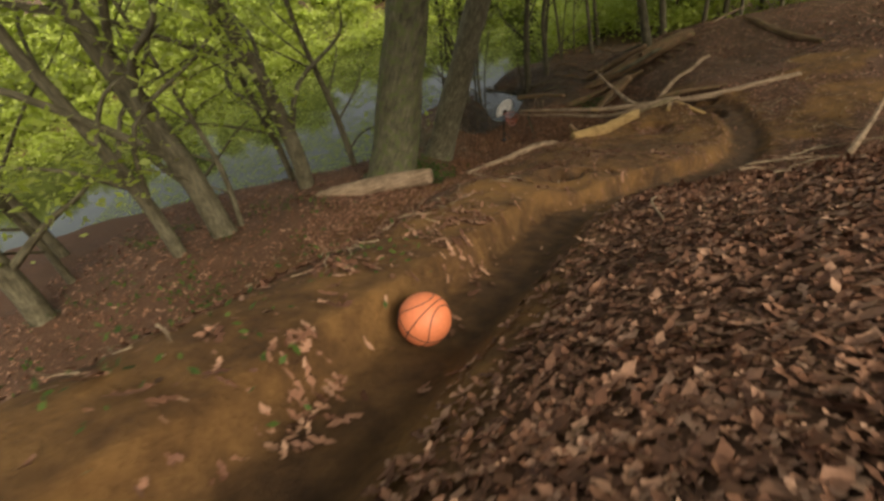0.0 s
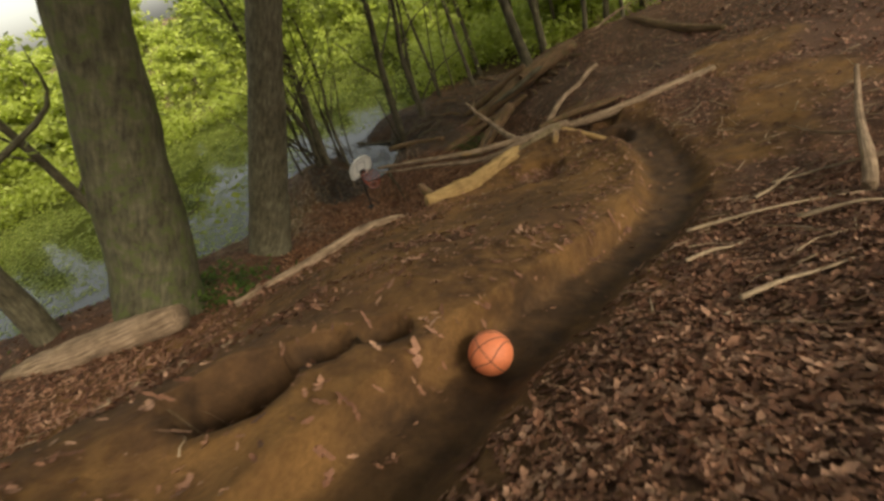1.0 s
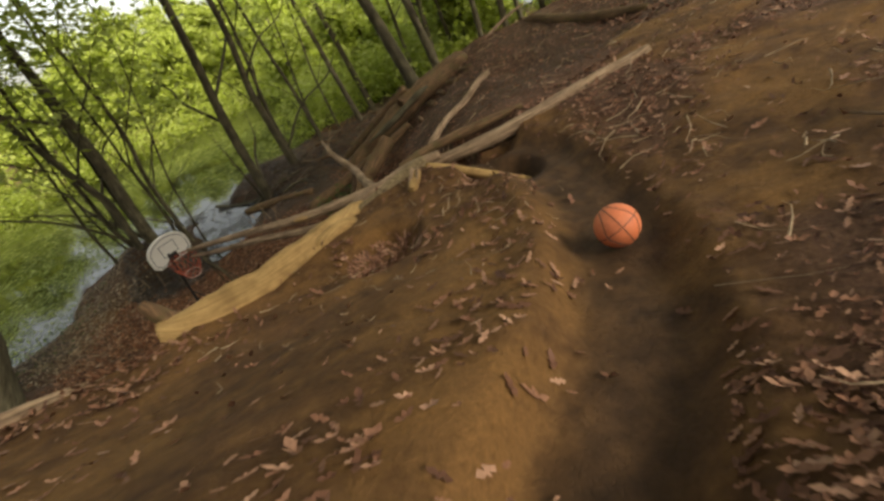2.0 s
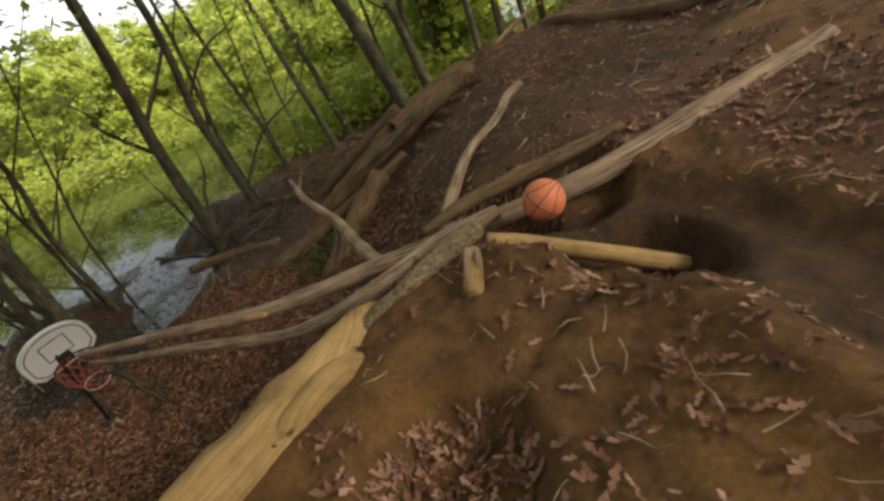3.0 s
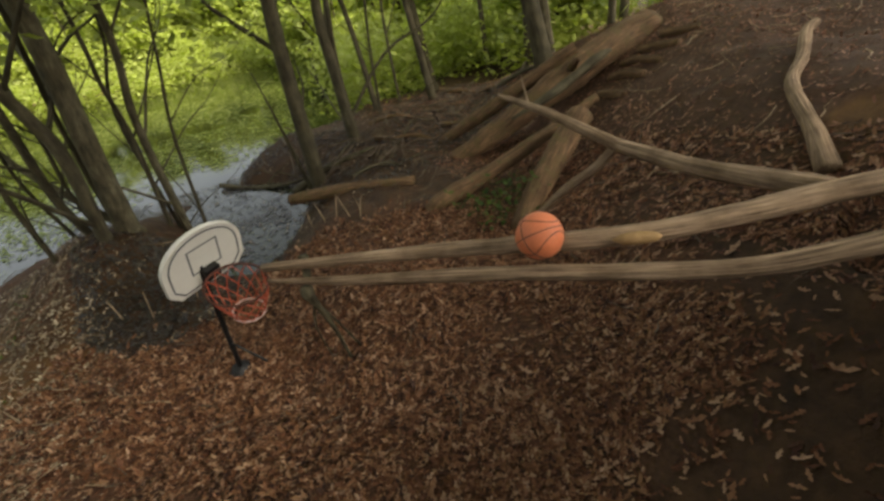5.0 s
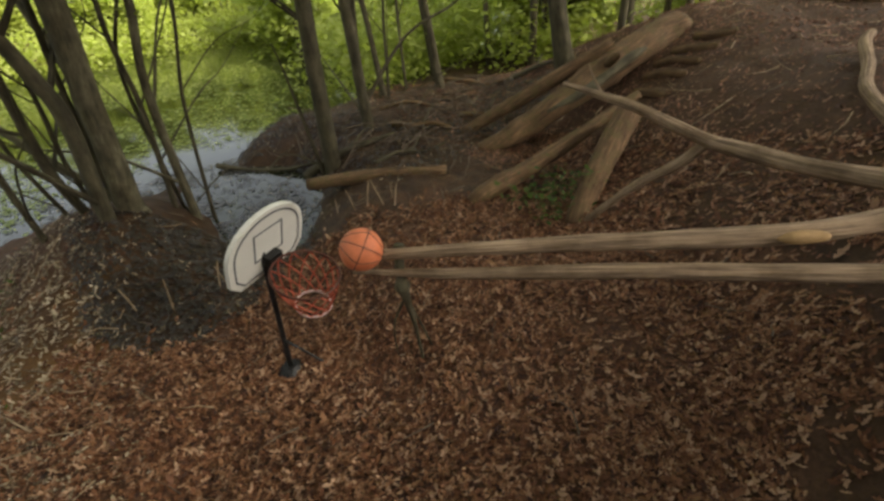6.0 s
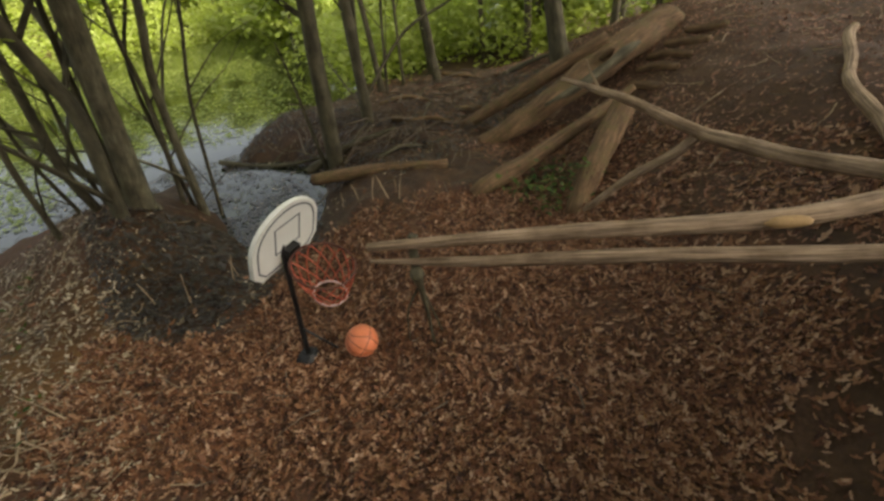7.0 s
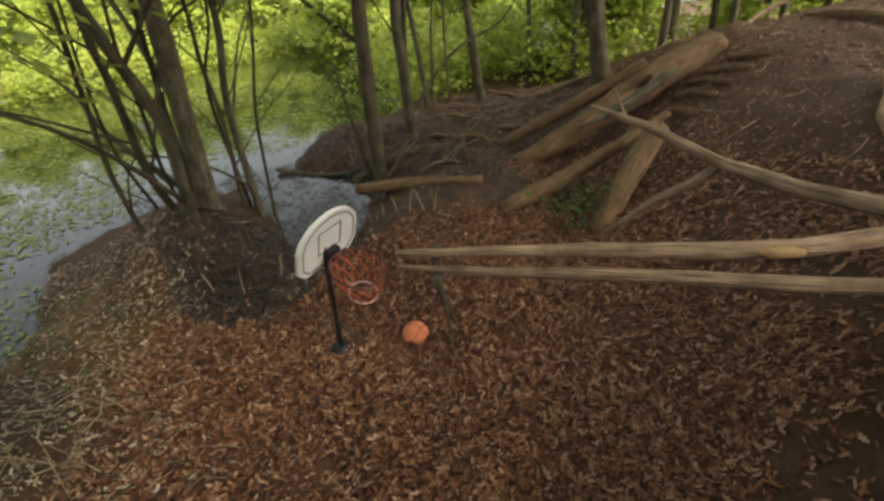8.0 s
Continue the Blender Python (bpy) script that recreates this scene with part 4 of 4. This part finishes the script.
def shade_tree(x, y, tall, seed):
    """A tall woodland tree, unseen, added so that its high crown shades the slope."""
    return tree_thing(x, y, (random.Random(seed).uniform(-0.05, 0.05), 0.03), 0.24, tall, BARK_GREY, "tall unseen woodland tree added for the shade of its high green crown", seed, 8200, 10, 0.60, 0.17)


# unseen trees added up the hill behind the camera's way; their crowns shade the slope
for i, (x, y) in enumerate(((-4.5, -3.0), (0.5, -5.5), (4.2, -1.5), (11.5, 7.2), (3.0, -9.0), (9.0, -4.0), (14.5, 3.0), (6.5, -6.0), (13.5, 5.5), (8.2, 1.0), (12.0, 0.5), (7.3, -2.0), (10.5, -2.0), (2.0, -3.2), (15.0, -1.0), (16.8, 1.2))):
    shade_tree(x, y, 12.5 + (i * 7 % 4), 400 + i)


def far_wood():
    """The wood round the pond: five trees built once, then set out again and again."""
    rng = random.Random(5)
    kinds = [leafy_tree(300 + k, 2.7 + 0.9 * k, 3000, 0.085 + 0.012 * k) for k in range(5)]
    for k, ob in enumerate(kinds):
        ob.matrix_basis = pose(-14 + 7.5 * k, 31.5 + 1.5 * k, max(WATER_Z, height(-14 + 7.5 * k, 31.5 + 1.5 * k)) - 0.1)
    kinds.append(leafy_tree(306, 7.4, 4200, 0.15))
    kinds[5].matrix_basis = pose(-27, 34, height(-27, 34) - 0.1)
    n = 0
    while n < 30:
        x, y = rng.uniform(-60, 30), rng.uniform(4, 80)
        if 24 < float(along_line(np.array([x]), np.array([y]), SHORE)[0][0]) < 48:
            n += 1
            copy_thing(kinds[5], pose(x, y, height(x, y) - 0.1, 0, 0, rng.uniform(0, 360)))
    n = 0
    while n < 200:
        x, y = rng.uniform(-42, 36), rng.uniform(4, 60)
        sh = float(along_line(np.array([x]), np.array([y]), SHORE)[0][0])
        if not (13.6 < sh < 34 and rng.random() < 1.4 - sh / 28):
            continue
        n += 1
        copy_thing(kinds[min(4, int(rng.random() * 3 + (sh - 13) / 7))], pose(x, y, height(x, y) - 0.1, 0, 0, rng.uniform(0, 360)))
    n = 0
    while n < 40:
        x, y = rng.uniform(5.5, 34), rng.uniform(8, 34)
        if not 2.6 < float(along_line(np.array([x]), np.array([y]), CREST)[0][0]) < 16:
            continue
        n += 1
        copy_thing(rng.choice(kinds[:5]), pose(x, y, height(x, y) - 0.1, 0, 0, rng.uniform(0, 360)))


far_wood()


def shore_shrubs():
    """Bushes hanging over the water all along the far shore."""
    rng = random.Random(8)
    centres = []
    while len(centres) < 900:
        x, y = rng.uniform(-38, 28), rng.uniform(4, 50)
        sh = float(along_line(np.array([x]), np.array([y]), SHORE)[0][0])
        if 11.6 < sh < 14.2:
            centres.append((x, y, max(WATER_Z, height(x, y)) + rng.uniform(0.1, 1.5) * (1 - 0.25 * (14.2 - sh))))
    while len(centres) < 1070:
        x, y = rng.uniform(6.2, 22), rng.uniform(9, 26)
        if not 1.6 < float(along_line(np.array([x]), np.array([y]), CREST)[0][0]) < 8:
            continue
        centres.append((x, y, max(WATER_Z, height(x, y)) + rng.uniform(0.1, 1.3)))
    for k in range(90):
        x = rng.uniform(4.6, 14)
        y = 19.3 + 0.45 * (x - 4.6) + rng.uniform(-0.5, 2.2)
        centres.append((x, y, max(WATER_Z, height(x, y)) + rng.uniform(0.1, 1.6)))
    me = leaf_cloud("shrubs", centres, 0.42, 105000, 0.075, GREEN, 8, 0.6)
    return tagged(new("shrubs", me), "dense yellow-green bushes overhanging the pond shore", "shrubs", kind="stuff")


shore_shrubs()


# ---------------------------------------------------------------- leaf litter and twigs
def litter(name, count, box, keep, size, mat, label, seed, level=None):
    """Curled dead leaves on the ground, as one mesh; keep: chance of a leaf at a place."""
    rng = np.random.default_rng(seed)
    x, y = rng.uniform(box[0], box[1], count), rng.uniform(box[2], box[3], count)
    h, mould, mud = lay(x, y)
    ok = (rng.uniform(0, 1, count) < keep(x, y, h, mould, mud)) & ((h > WATER_Z) if level is None else (h < level))
    x, y, h = x[ok], y[ok], h[ok] if level is None else np.full(int(ok.sum()), level)
    n = len(x)
    gx = (lay(x + 0.06, y)[0] - lay(x - 0.06, y)[0]) / 0.12
    gy = (lay(x, y + 0.06)[0] - lay(x, y - 0.06)[0]) / 0.12
    a = rng.uniform(0, 2 * np.pi, n)
    s = size * rng.uniform(0.5, 1.25, n) * np.where(rng.uniform(0, 1, n) < 0.12, 1.5, 1.0)
    flat = 1.0 if level is None else 0.0
    tx, ty = flat * (np.clip(gx, -1.5, 1.5) + rng.normal(0, 0.27, n)), flat * (np.clip(gy, -1.5, 1.5) + rng.normal(0, 0.27, n))
    curl = rng.uniform(-0.1, 0.55, n) * s * max(flat, 0.1)
    shape = [(-1.0, 0.0, 1.0), (-0.62, 0.34, 0.8), (-0.30, 0.16, 0.2), (0.0, 0.44, 0.9), (0.28, 0.17, 0.2), (0.62, 0.30, 0.7), (1.1, 0.0, 1.2), (0.5, -0.33, 0.6), (0.22, -0.13, 0.1), (-0.12, -0.42, 0.9), (-0.5, -0.2, 0.4), (0.0, 0.02, -0.25)]
    P = []
    for u, v, c in shape:
        dx, dy = (u * np.cos(a) - v * np.sin(a)) * s, (u * np.sin(a) + v * np.cos(a)) * s
        P.append(np.stack([x + dx, y + dy, h + 0.014 + dx * tx + dy * ty + c * curl * rng.uniform(0.6, 1.4, n)], 1))
    p = np.stack(P, 1).reshape(-1, 3)
    i = np.arange(n)[:, None] * 12
    f = np.concatenate([np.concatenate([i + 11, i + k, i + (k + 1) % 11], 1) for k in range(11)])
    me = bpy.data.meshes.new(name)
    me.vertices.add(len(p))
    me.vertices.foreach_set("co", p.astype(np.float32).ravel())
    me.loops.add(f.size)
    me.loops.foreach_set("vertex_index", f.astype(np.int32).ravel())
    me.polygons.add(len(f))
    me.polygons.foreach_set("loop_start", np.arange(0, f.size, 3, dtype=np.int32))
    me.update(calc_edges=True)
    me.materials.append(mat)
    return tagged(new(name, me), label, "leaves", kind="stuff")


def on_slope(x, y, h, mould, mud):
    d = along_line(x, y, DITCH)[0]
    clump = value_noise(x * 1.4, y * 1.4, 31) + 0.5 * value_noise(x * 4, y * 4, 32)
    right = np.where(d < -0.28, np.clip(0.95 + 0.9 * clump, 0.35, 1), 0.05) * np.where((x > 4.6) & (y > 6.0), 0.30, 1.0) * (0.12 + 0.88 * mould)
    lip = 0.22 * np.exp(-((d - 0.55) / 0.22) ** 2) * step(1.2, 2.2, x) * (clump > -0.05) + 0.02 + 0.3 * (clump > 0.36)
    return np.where((d > 0) & (x > 2.5) & (y > 6.5), 0.5, 1.0) * np.where(d < 0, right, lip * step(4.0, 2.0, d) + 0.02 + 0.45 * step(2.2, 3.6, d) + 0.40 * step(0.6, 1.3, d) * step(7.0, 5.0, y) * (clump > -0.12)) * (1 - 0.8 * mud)


def in_hollow(x, y, h, mould, mud):
    beyond = along_line(x, y, LITTER_END)[0] + 0.35 * value_noise(x * 2.4, y * 2.4, 52)
    return (0.05 + 0.95 * step(0.2, -0.15, beyond)) * np.clip(1.0 - 0.975 * mud, 0, 1) * np.clip(0.8 + 1.2 * value_noise(x * 2.1, y * 2.1, 51), 0.25, 1)


litter("leaf_litter", 165000, (-3.5, 8.5, 0.3, 10.0), on_slope, 0.033, LITTER, "pale brown fallen oak leaves on the slope", 1)
litter("leaf_litter", 140000, (-1.6, 5.6, 9.9, 16.6), in_hollow, 0.029, LITTER_RED, "russet fallen leaves carpeting the hollow", 2)
litter("leaf_litter", 60000, (4.4, 13.0, 9.6, 19), lambda x, y, h, mould, mud: (0.34 + 0.5 * (value_noise(x * 0.9, y * 0.9, 41) > 0.08)) * (0.15 + 0.85 * mould), 0.022, LITTER, "brown leaves scattered on the dark slope", 3)
litter("leaf_litter", 42000, (-9, 15, -6, 12), lambda x, y, h, mould, mud: (0.1 + 0.9 * mould) * ~((x > -3.5) & (x < 8.5) & (y > 0.3)) * (along_line(x, y, DITCH)[0] < -0.28), 0.05, LITTER, "brown fallen leaves up the wooded hill", 9)
litter("leaf_litter", 16000, (-9, -1, 3, 13), lambda x, y, h, mould, mud: 0.5 + 0 * x, 0.045, LITTER, "brown leaves on the bank above the pond", 4)


litter("floating_leaves", 15000, (-0.6, 4.2, 14.6, 18.2), lambda x, y, h, mould, mud: 0.15 + 0.8 * (value_noise(x * 2.6, y * 2.6, 61) + 0.4 * value_noise(x * 7, y * 7, 62) > 0.02), 0.034, SODDEN, "dark sodden leaves floating on the pond margin", 5, WATER_Z)
litter("floating_leaves", 1600, (-0.6, 4.2, 14.6, 18.2), lambda x, y, h, mould, mud: 0.5 * (value_noise(x * 2.6, y * 2.6, 63) > -0.1), 0.024, LITTER_PALE, "pale leaves floating on the pond margin", 6, WATER_Z)

litter("leaf_litter", 8000, (2.0, 7.0, 14.9, 18.6), lambda x, y, h, mould, mud: 0.75 * (value_noise(x * 1.6, y * 1.6, 72) > -0.2), 0.034, SODDEN, "black sodden leaves on the mud flat", 31)
litter("leaf_litter", 1500, (2.0, 7.0, 14.9, 18.6), lambda x, y, h, mould, mud: 0.6 + 0 * x, 0.020, LITTER_PALE, "pale leaf scraps on the mud flat", 32)
litter("leaf_litter", 5200, (0.1, 2.1, 13.6, 15.6), lambda x, y, h, mould, mud: 0.75 * (mud > 0.3), 0.030, SODDEN, "black sodden leaves in the mud behind the hoop", 28)
litter("leaf_litter", 700, (0.1, 2.1, 13.6, 15.6), lambda x, y, h, mould, mud: 0.6 * (mud > 0.3), 0.020, LITTER_PALE, "pale leaf scraps in the mud behind the hoop", 29)
# duckweed and fallen catkins in drifts over the open pond, thickened to paint mirrored foliage too
litter("duckweed", 48000, (-13, 4.5, 12.5, 27), lambda x, y, h, mould, mud: 0.9 * (value_noise(x * 0.7, y * 0.7, 64) + 0.5 * value_noise(x * 2.4, y * 2.4, 65) > -0.22) * step(0.2, 1.0, along_line(x, y, SHORE)[0]) * (1 - step(-0.6, 0.4, x) * step(19.5, 18.0, y)), 0.045, DUCKWEED, "yellow-green duckweed drifting in patches on the pond, thickened to stand in for mirrored foliage", 25, WATER_Z + 0.002)

litter("duckweed", 9000, (-6.5, -0.6, 13.0, 20), lambda x, y, h, mould, mud: 0.75 * (value_noise(x * 1.9, y * 1.9, 66) > -0.2), 0.034, DUCKWEED, "yellow-green duckweed along the pond bank", 30, WATER_Z + 0.003)

litter("leaf_litter", 9000, (-2.2, 0.5, 12.2, 16.2), lambda x, y, h, mould, mud: 0.75 - 0.6 * step(0.0, 0.5, x), 0.022, LITTER_PALE, "pale dry leaves and chaff on the pond bank", 7)
litter("leaf_litter", 90000, (-2.5, 5.5, 0.3, 6.5), on_slope, 0.015, LITTER, "broken bits of brown leaves on the slope", 8)


def twigs(name, count, box, keep, length, radius, mat, label, seed, lift=0.02):
    """Thin dead sticks strewn on the ground, as one mesh."""
    rng = np.random.default_rng(seed)
    x, y = rng.uniform(box[0], box[1], count), rng.uniform(box[2], box[3], count)
    ok = rng.uniform(0, 1, count) < keep(x, y)
    x, y = x[ok], y[ok]
    n = len(x)
    a, ln = rng.uniform(0, 6.283, n), length * rng.uniform(0.4, 1.8, n)
    r = radius * rng.uniform(0.5, 1.5, n)
    rows = []
    for t in (-0.5, -0.1, 0.25, 0.5):
        bend = rng.normal(0, 0.06, n) * ln
        px, py = x + np.cos(a) * ln * t - np.sin(a) * bend, y + np.sin(a) * ln * t + np.cos(a) * bend
        pz = lay(px, py)[0] + 0.02 + r + np.abs(rng.normal(0, lift, n))
        ring = []
        for k in range(4):
            c, q = math.cos(k * math.pi / 2), math.sin(k * math.pi / 2)
            rr = r * (1.1 - 0.9 * (t + 0.5))
            ring.append(np.stack([px - np.sin(a) * c * rr, py + np.cos(a) * c * rr, pz + q * rr], 1))
        rows.append(np.stack(ring, 1))
    p = np.stack(rows, 1).reshape(-1, 3)
    i = np.arange(n)[:, None] * 16
    f = np.concatenate([np.concatenate([i + 4 * j + k, i + 4 * j + (k + 1) % 4, i + 4 * j + 4 + (k + 1) % 4, i + 4 * j + 4 + k], 1) for j in range(3) for k in range(4)])
    me = bpy.data.meshes.new(name)
    me.vertices.add(len(p))
    me.vertices.foreach_set("co", p.astype(np.float32).ravel())
    me.loops.add(f.size)
    me.loops.foreach_set("vertex_index", f.astype(np.int32).ravel())
    me.polygons.add(len(f))
    me.polygons.foreach_set("loop_start", np.arange(0, f.size, 4, dtype=np.int32))
    me.update(calc_edges=True)
    me.materials.append(mat)
    return tagged(new(name, me), label, "twigs", kind="stuff")


litter("leaf_litter", 420, (3.66, 4.30, 8.55, 9.15), lambda x, y, h, mould, mud: 1.0 * (((x - 3.98) / 0.32) ** 2 + ((y - 8.85) / 0.3) ** 2 < 1), 0.030, LITTER, "dry brown leaves caught in a dip of the terrace", 33)

twigs("twigs", 900, (2.5, 8.5, 3.0, 9.5), lambda x, y: 0.55 * (along_line(x, y, DITCH)[0] < -0.35), 0.22, 0.005, TWIG, "thin dry twigs among fallen leaves", 11)
twigs("twigs", 700, (-2.0, 6.5, 10.5, 17.5), lambda x, y: np.where(along_line(x, y, LITTER_END)[0] > 0, 0.9, 0.25), 0.24, 0.005, DARK_TWIG, "thin dark twigs on the wet bank", 12)
twigs("twigs", 400, (5.0, 11.0, 10.0, 18.0), lambda x, y: 0.6 + 0 * x, 0.25, 0.006, TWIG, "dead twigs on the dark slope", 13)
twigs("twigs", 260, (2.6, 5.4, 7.6, 10.0), lambda x, y: 0.35 + 0 * x, 0.10, 0.004, TWIG, "small twigs on the bare clay", 14)

twigs("twigs", 130, (-1.6, 0.9, 12.4, 16.2), lambda x, y: 0.8 * (x < 0.1) + 0.2, 0.26, 0.005, TWIG, "dry grass and twigs on the pond bank", 15)
twigs("brushwood", 32, (-0.85, -0.2, 12.6, 13.6), lambda x, y: 0.9 + 0 * x, 0.32, 0.008, TWIG, "heap of grey brushwood at the foot of the bank", 16, 0.10)
twigs("twigs", 110, (2.2, 5.6, 14.4, 18.2), lambda x, y: 0.7 + 0 * x, 0.35, 0.008, DARK_TWIG, "dead twigs washed up along the pond margin", 17, 0.04)


twigs("brushwood", 230, (2.9, 6.9, 15.5, 18.3), lambda x, y: 0.85 * (value_noise(x * 1.3, y * 1.3, 71) > -0.12), 0.55, 0.011, DARK_TWIG, "tangle of dark wet brushwood behind the mud", 18, 0.09)
twigs("twigs", 420, (-4.0, 0.6, 1.0, 6.5), lambda x, y: 0.7 * (along_line(x, y, DITCH)[0] > 0.6), 0.13, 0.004, TWIG, "thin dry twigs on the bank above the pond", 19)


def undergrowth(name, x0, x1, y0, y1, count, leaf, label, seed, tall=0.35, mat=GREEN_DARK):
    rng = random.Random(seed)
    centres = []
    for k in range(60):
        x, y = rng.uniform(x0, x1), rng.uniform(y0, y1)
        centres.append((x, y, height(x, y) + rng.uniform(0.05, tall)))
    me = leaf_cloud(name, centres, 0.10, count, leaf, mat, seed, 0.8)
    return tagged(new(name, me), label, "undergrowth", kind="stuff")


undergrowth("undergrowth", -1.8, 1.2, 9.2, 10.3, 1600, 0.045, "dark green plants under the terrace edge", 21)
undergrowth("undergrowth", -8.0, -3.0, 4.0, 9.0, 900, 0.035, "low green plants on the bank", 22, 0.12)
undergrowth("undergrowth", -1.4, -0.4, 12.6, 15.4, 420, 0.022, "low green plants at the water side", 23, 0.12)
undergrowth("undergrowth", 3.9, 4.6, 13.0, 13.6, 260, 0.03, "moss and small green plants by the leaning log", 24, 0.25)

undergrowth("undergrowth", -2.3, -1.5, 1.2, 2.0, 130, 0.015, "small dark green plants on the clay bank", 26, 0.03)
undergrowth("undergrowth", -1.5, -1.0, 2.0, 2.6, 90, 0.015, "small dark green plants on the clay bank", 27, 0.03)

# sticks lying on the leaf slope
log_thing("stick", [(0.44, 2.45, height(0.44, 2.45) + 0.03, 0.006), (0.60, 2.86, height(0.60, 2.86) + 0.04, 0.006), (1.10, 3.25, height(1.10, 3.25) + 0.04, 0.005), (1.5, 3.85, height(1.5, 3.85) + 0.03, 0.006)], TWIG, "long bent dry stick on leaves beside the ditch", "stick", 8, 0.08, 71)
log_thing("dead_branch", [(4.9, 5.4, height(4.9, 5.4) + 0.05, 0.05), (5.3, 5.7, height(5.3, 5.7) + 0.14, 0.045), (6.2, 6.4, height(6.2, 6.4) + 0.22, 0.035), (7.2, 7.2, height(7.2, 7.2) + 0.3, 0.02)], RAIL_WOOD, "pale dead branch lying in leaves on the slope", "branch", 10, 0.1, 72,
          extras=[("side_twig", [(5.3, 5.7, height(5.3, 5.7) + 0.14, 0.02), (5.6, 5.5, height(5.6, 5.5) + 0.2, 0.014), (6.1, 5.4, height(6.1, 5.4) + 0.25, 0.006)], RAIL_WOOD, ""),
                  ("side_twig", [(5.9, 6.15, height(5.9, 6.15) + 0.2, 0.018), (5.9, 6.5, height(5.9, 6.5) + 0.18, 0.012), (6.1, 7.0, height(6.1, 7.0) + 0.1, 0.006)], RAIL_WOOD, "")])
for i, (x0, y0, x1, y1) in enumerate(((3.75, 5.83, 4.9, 5.35), (3.2, 5.25, 3.75, 5.3), (4.2, 5.35, 4.7, 4.9), (4.6, 6.0, 5.3, 6.2), (4.95, 6.15, 5.6, 5.7), (3.0, 4.7, 3.5, 4.6))):
    log_thing("stick", [(x0 + (x1 - x0) * t, y0 + (y1 - y0) * t, height(x0 + (x1 - x0) * t, y0 + (y1 - y0) * t) + 0.04 + 0.02 * math.sin(5 * t), 0.013 * (1.1 - 0.7 * t)) for t in (0, 0.4, 0.7, 1)], TWIG, "dry grey stick among fallen leaves", "stick", 8, 0.1, 74 + i, group="sticks on the slope")


def motions():
    keys = [(0, -1.01, 1.78, 4.78), (0.2, -0.52, 2.54, 4.41), (0.5, 0.21, 3.62, 3.81), (0.8, 1.06, 4.48, 3.18), (1.0, 1.82, 5.06, 2.74), (1.3, 2.93, 5.75, 2.27), (1.5, 3.66, 6.24, 2.01), (1.7, 4.37, 6.75, 1.77),
            (2.0, 5.0, 7.42, 1.62), (2.3, 5.42, 8.25, 1.51), (2.55, 5.63, 8.95, 1.42), (2.8, 5.61, 9.53, 1.40), (3.0, 5.26, 9.73, 1.45), (3.2, 5.05, 9.97, 1.43), (3.5, 4.74, 10.31, 1.36), (3.8, 4.34, 10.45, 1.22), (4.0, 4.06, 10.55, 1.15),
            (4.5, 3.65, 10.86, 1.10), (4.7, 3.43, 11.02, 1.09), (5.25, 2.85, 11.63, 0.98), (5.8, 2.18, 12.31, 0.84), (6.0, 1.90, 12.48, 0.82), (6.2, 1.70, 12.66, 0.72), (6.3, 1.63, 12.84, 0.57), (6.6, 1.60, 12.90, 0.46), (6.8, 1.66, 12.80, 0.17),
            (7.0, 1.74, 12.72, -0.13), (7.2, 1.84, 12.74, -0.26), (7.5, 1.93, 12.73, -0.30), (8.0, 2.0, 12.77, -0.28)]
    ts = np.array([k[0] for k in keys])
    ps = np.array([k[1:] for k in keys])
    slope = np.gradient(ps, ts, axis=0)

    def at(t):
        i = int(np.clip(np.searchsorted(ts, t, "right") - 1, 0, len(ts) - 2))
        h = ts[i + 1] - ts[i]
        u = (t - ts[i]) / h
        return ((2 * u ** 3 - 3 * u ** 2 + 1) * ps[i] + (u ** 3 - 2 * u ** 2 + u) * h * slope[i]
                + (-2 * u ** 3 + 3 * u ** 2) * ps[i + 1] + (u ** 3 - u ** 2) * h * slope[i + 1])

    rows, turn, last = [], Euler((0.5, 0.3, 0.9)).to_matrix(), Vector(at(0.0))
    for k in range(241):
        p = Vector(at(k / 30))
        go = p - last
        flat = Vector((go.x, go.y, 0))
        if flat.length > 1e-5:
            turn = Matrix.Rotation(min(1.3, go.length / 0.12 * 0.8), 3, Vector((0, 0, 1)).cross(flat).normalized()) @ turn
        m = turn.to_4x4()
        m.translation = p
        rows.append((k / 30, m))
        last = p
    walk(ball, rows)


motions()
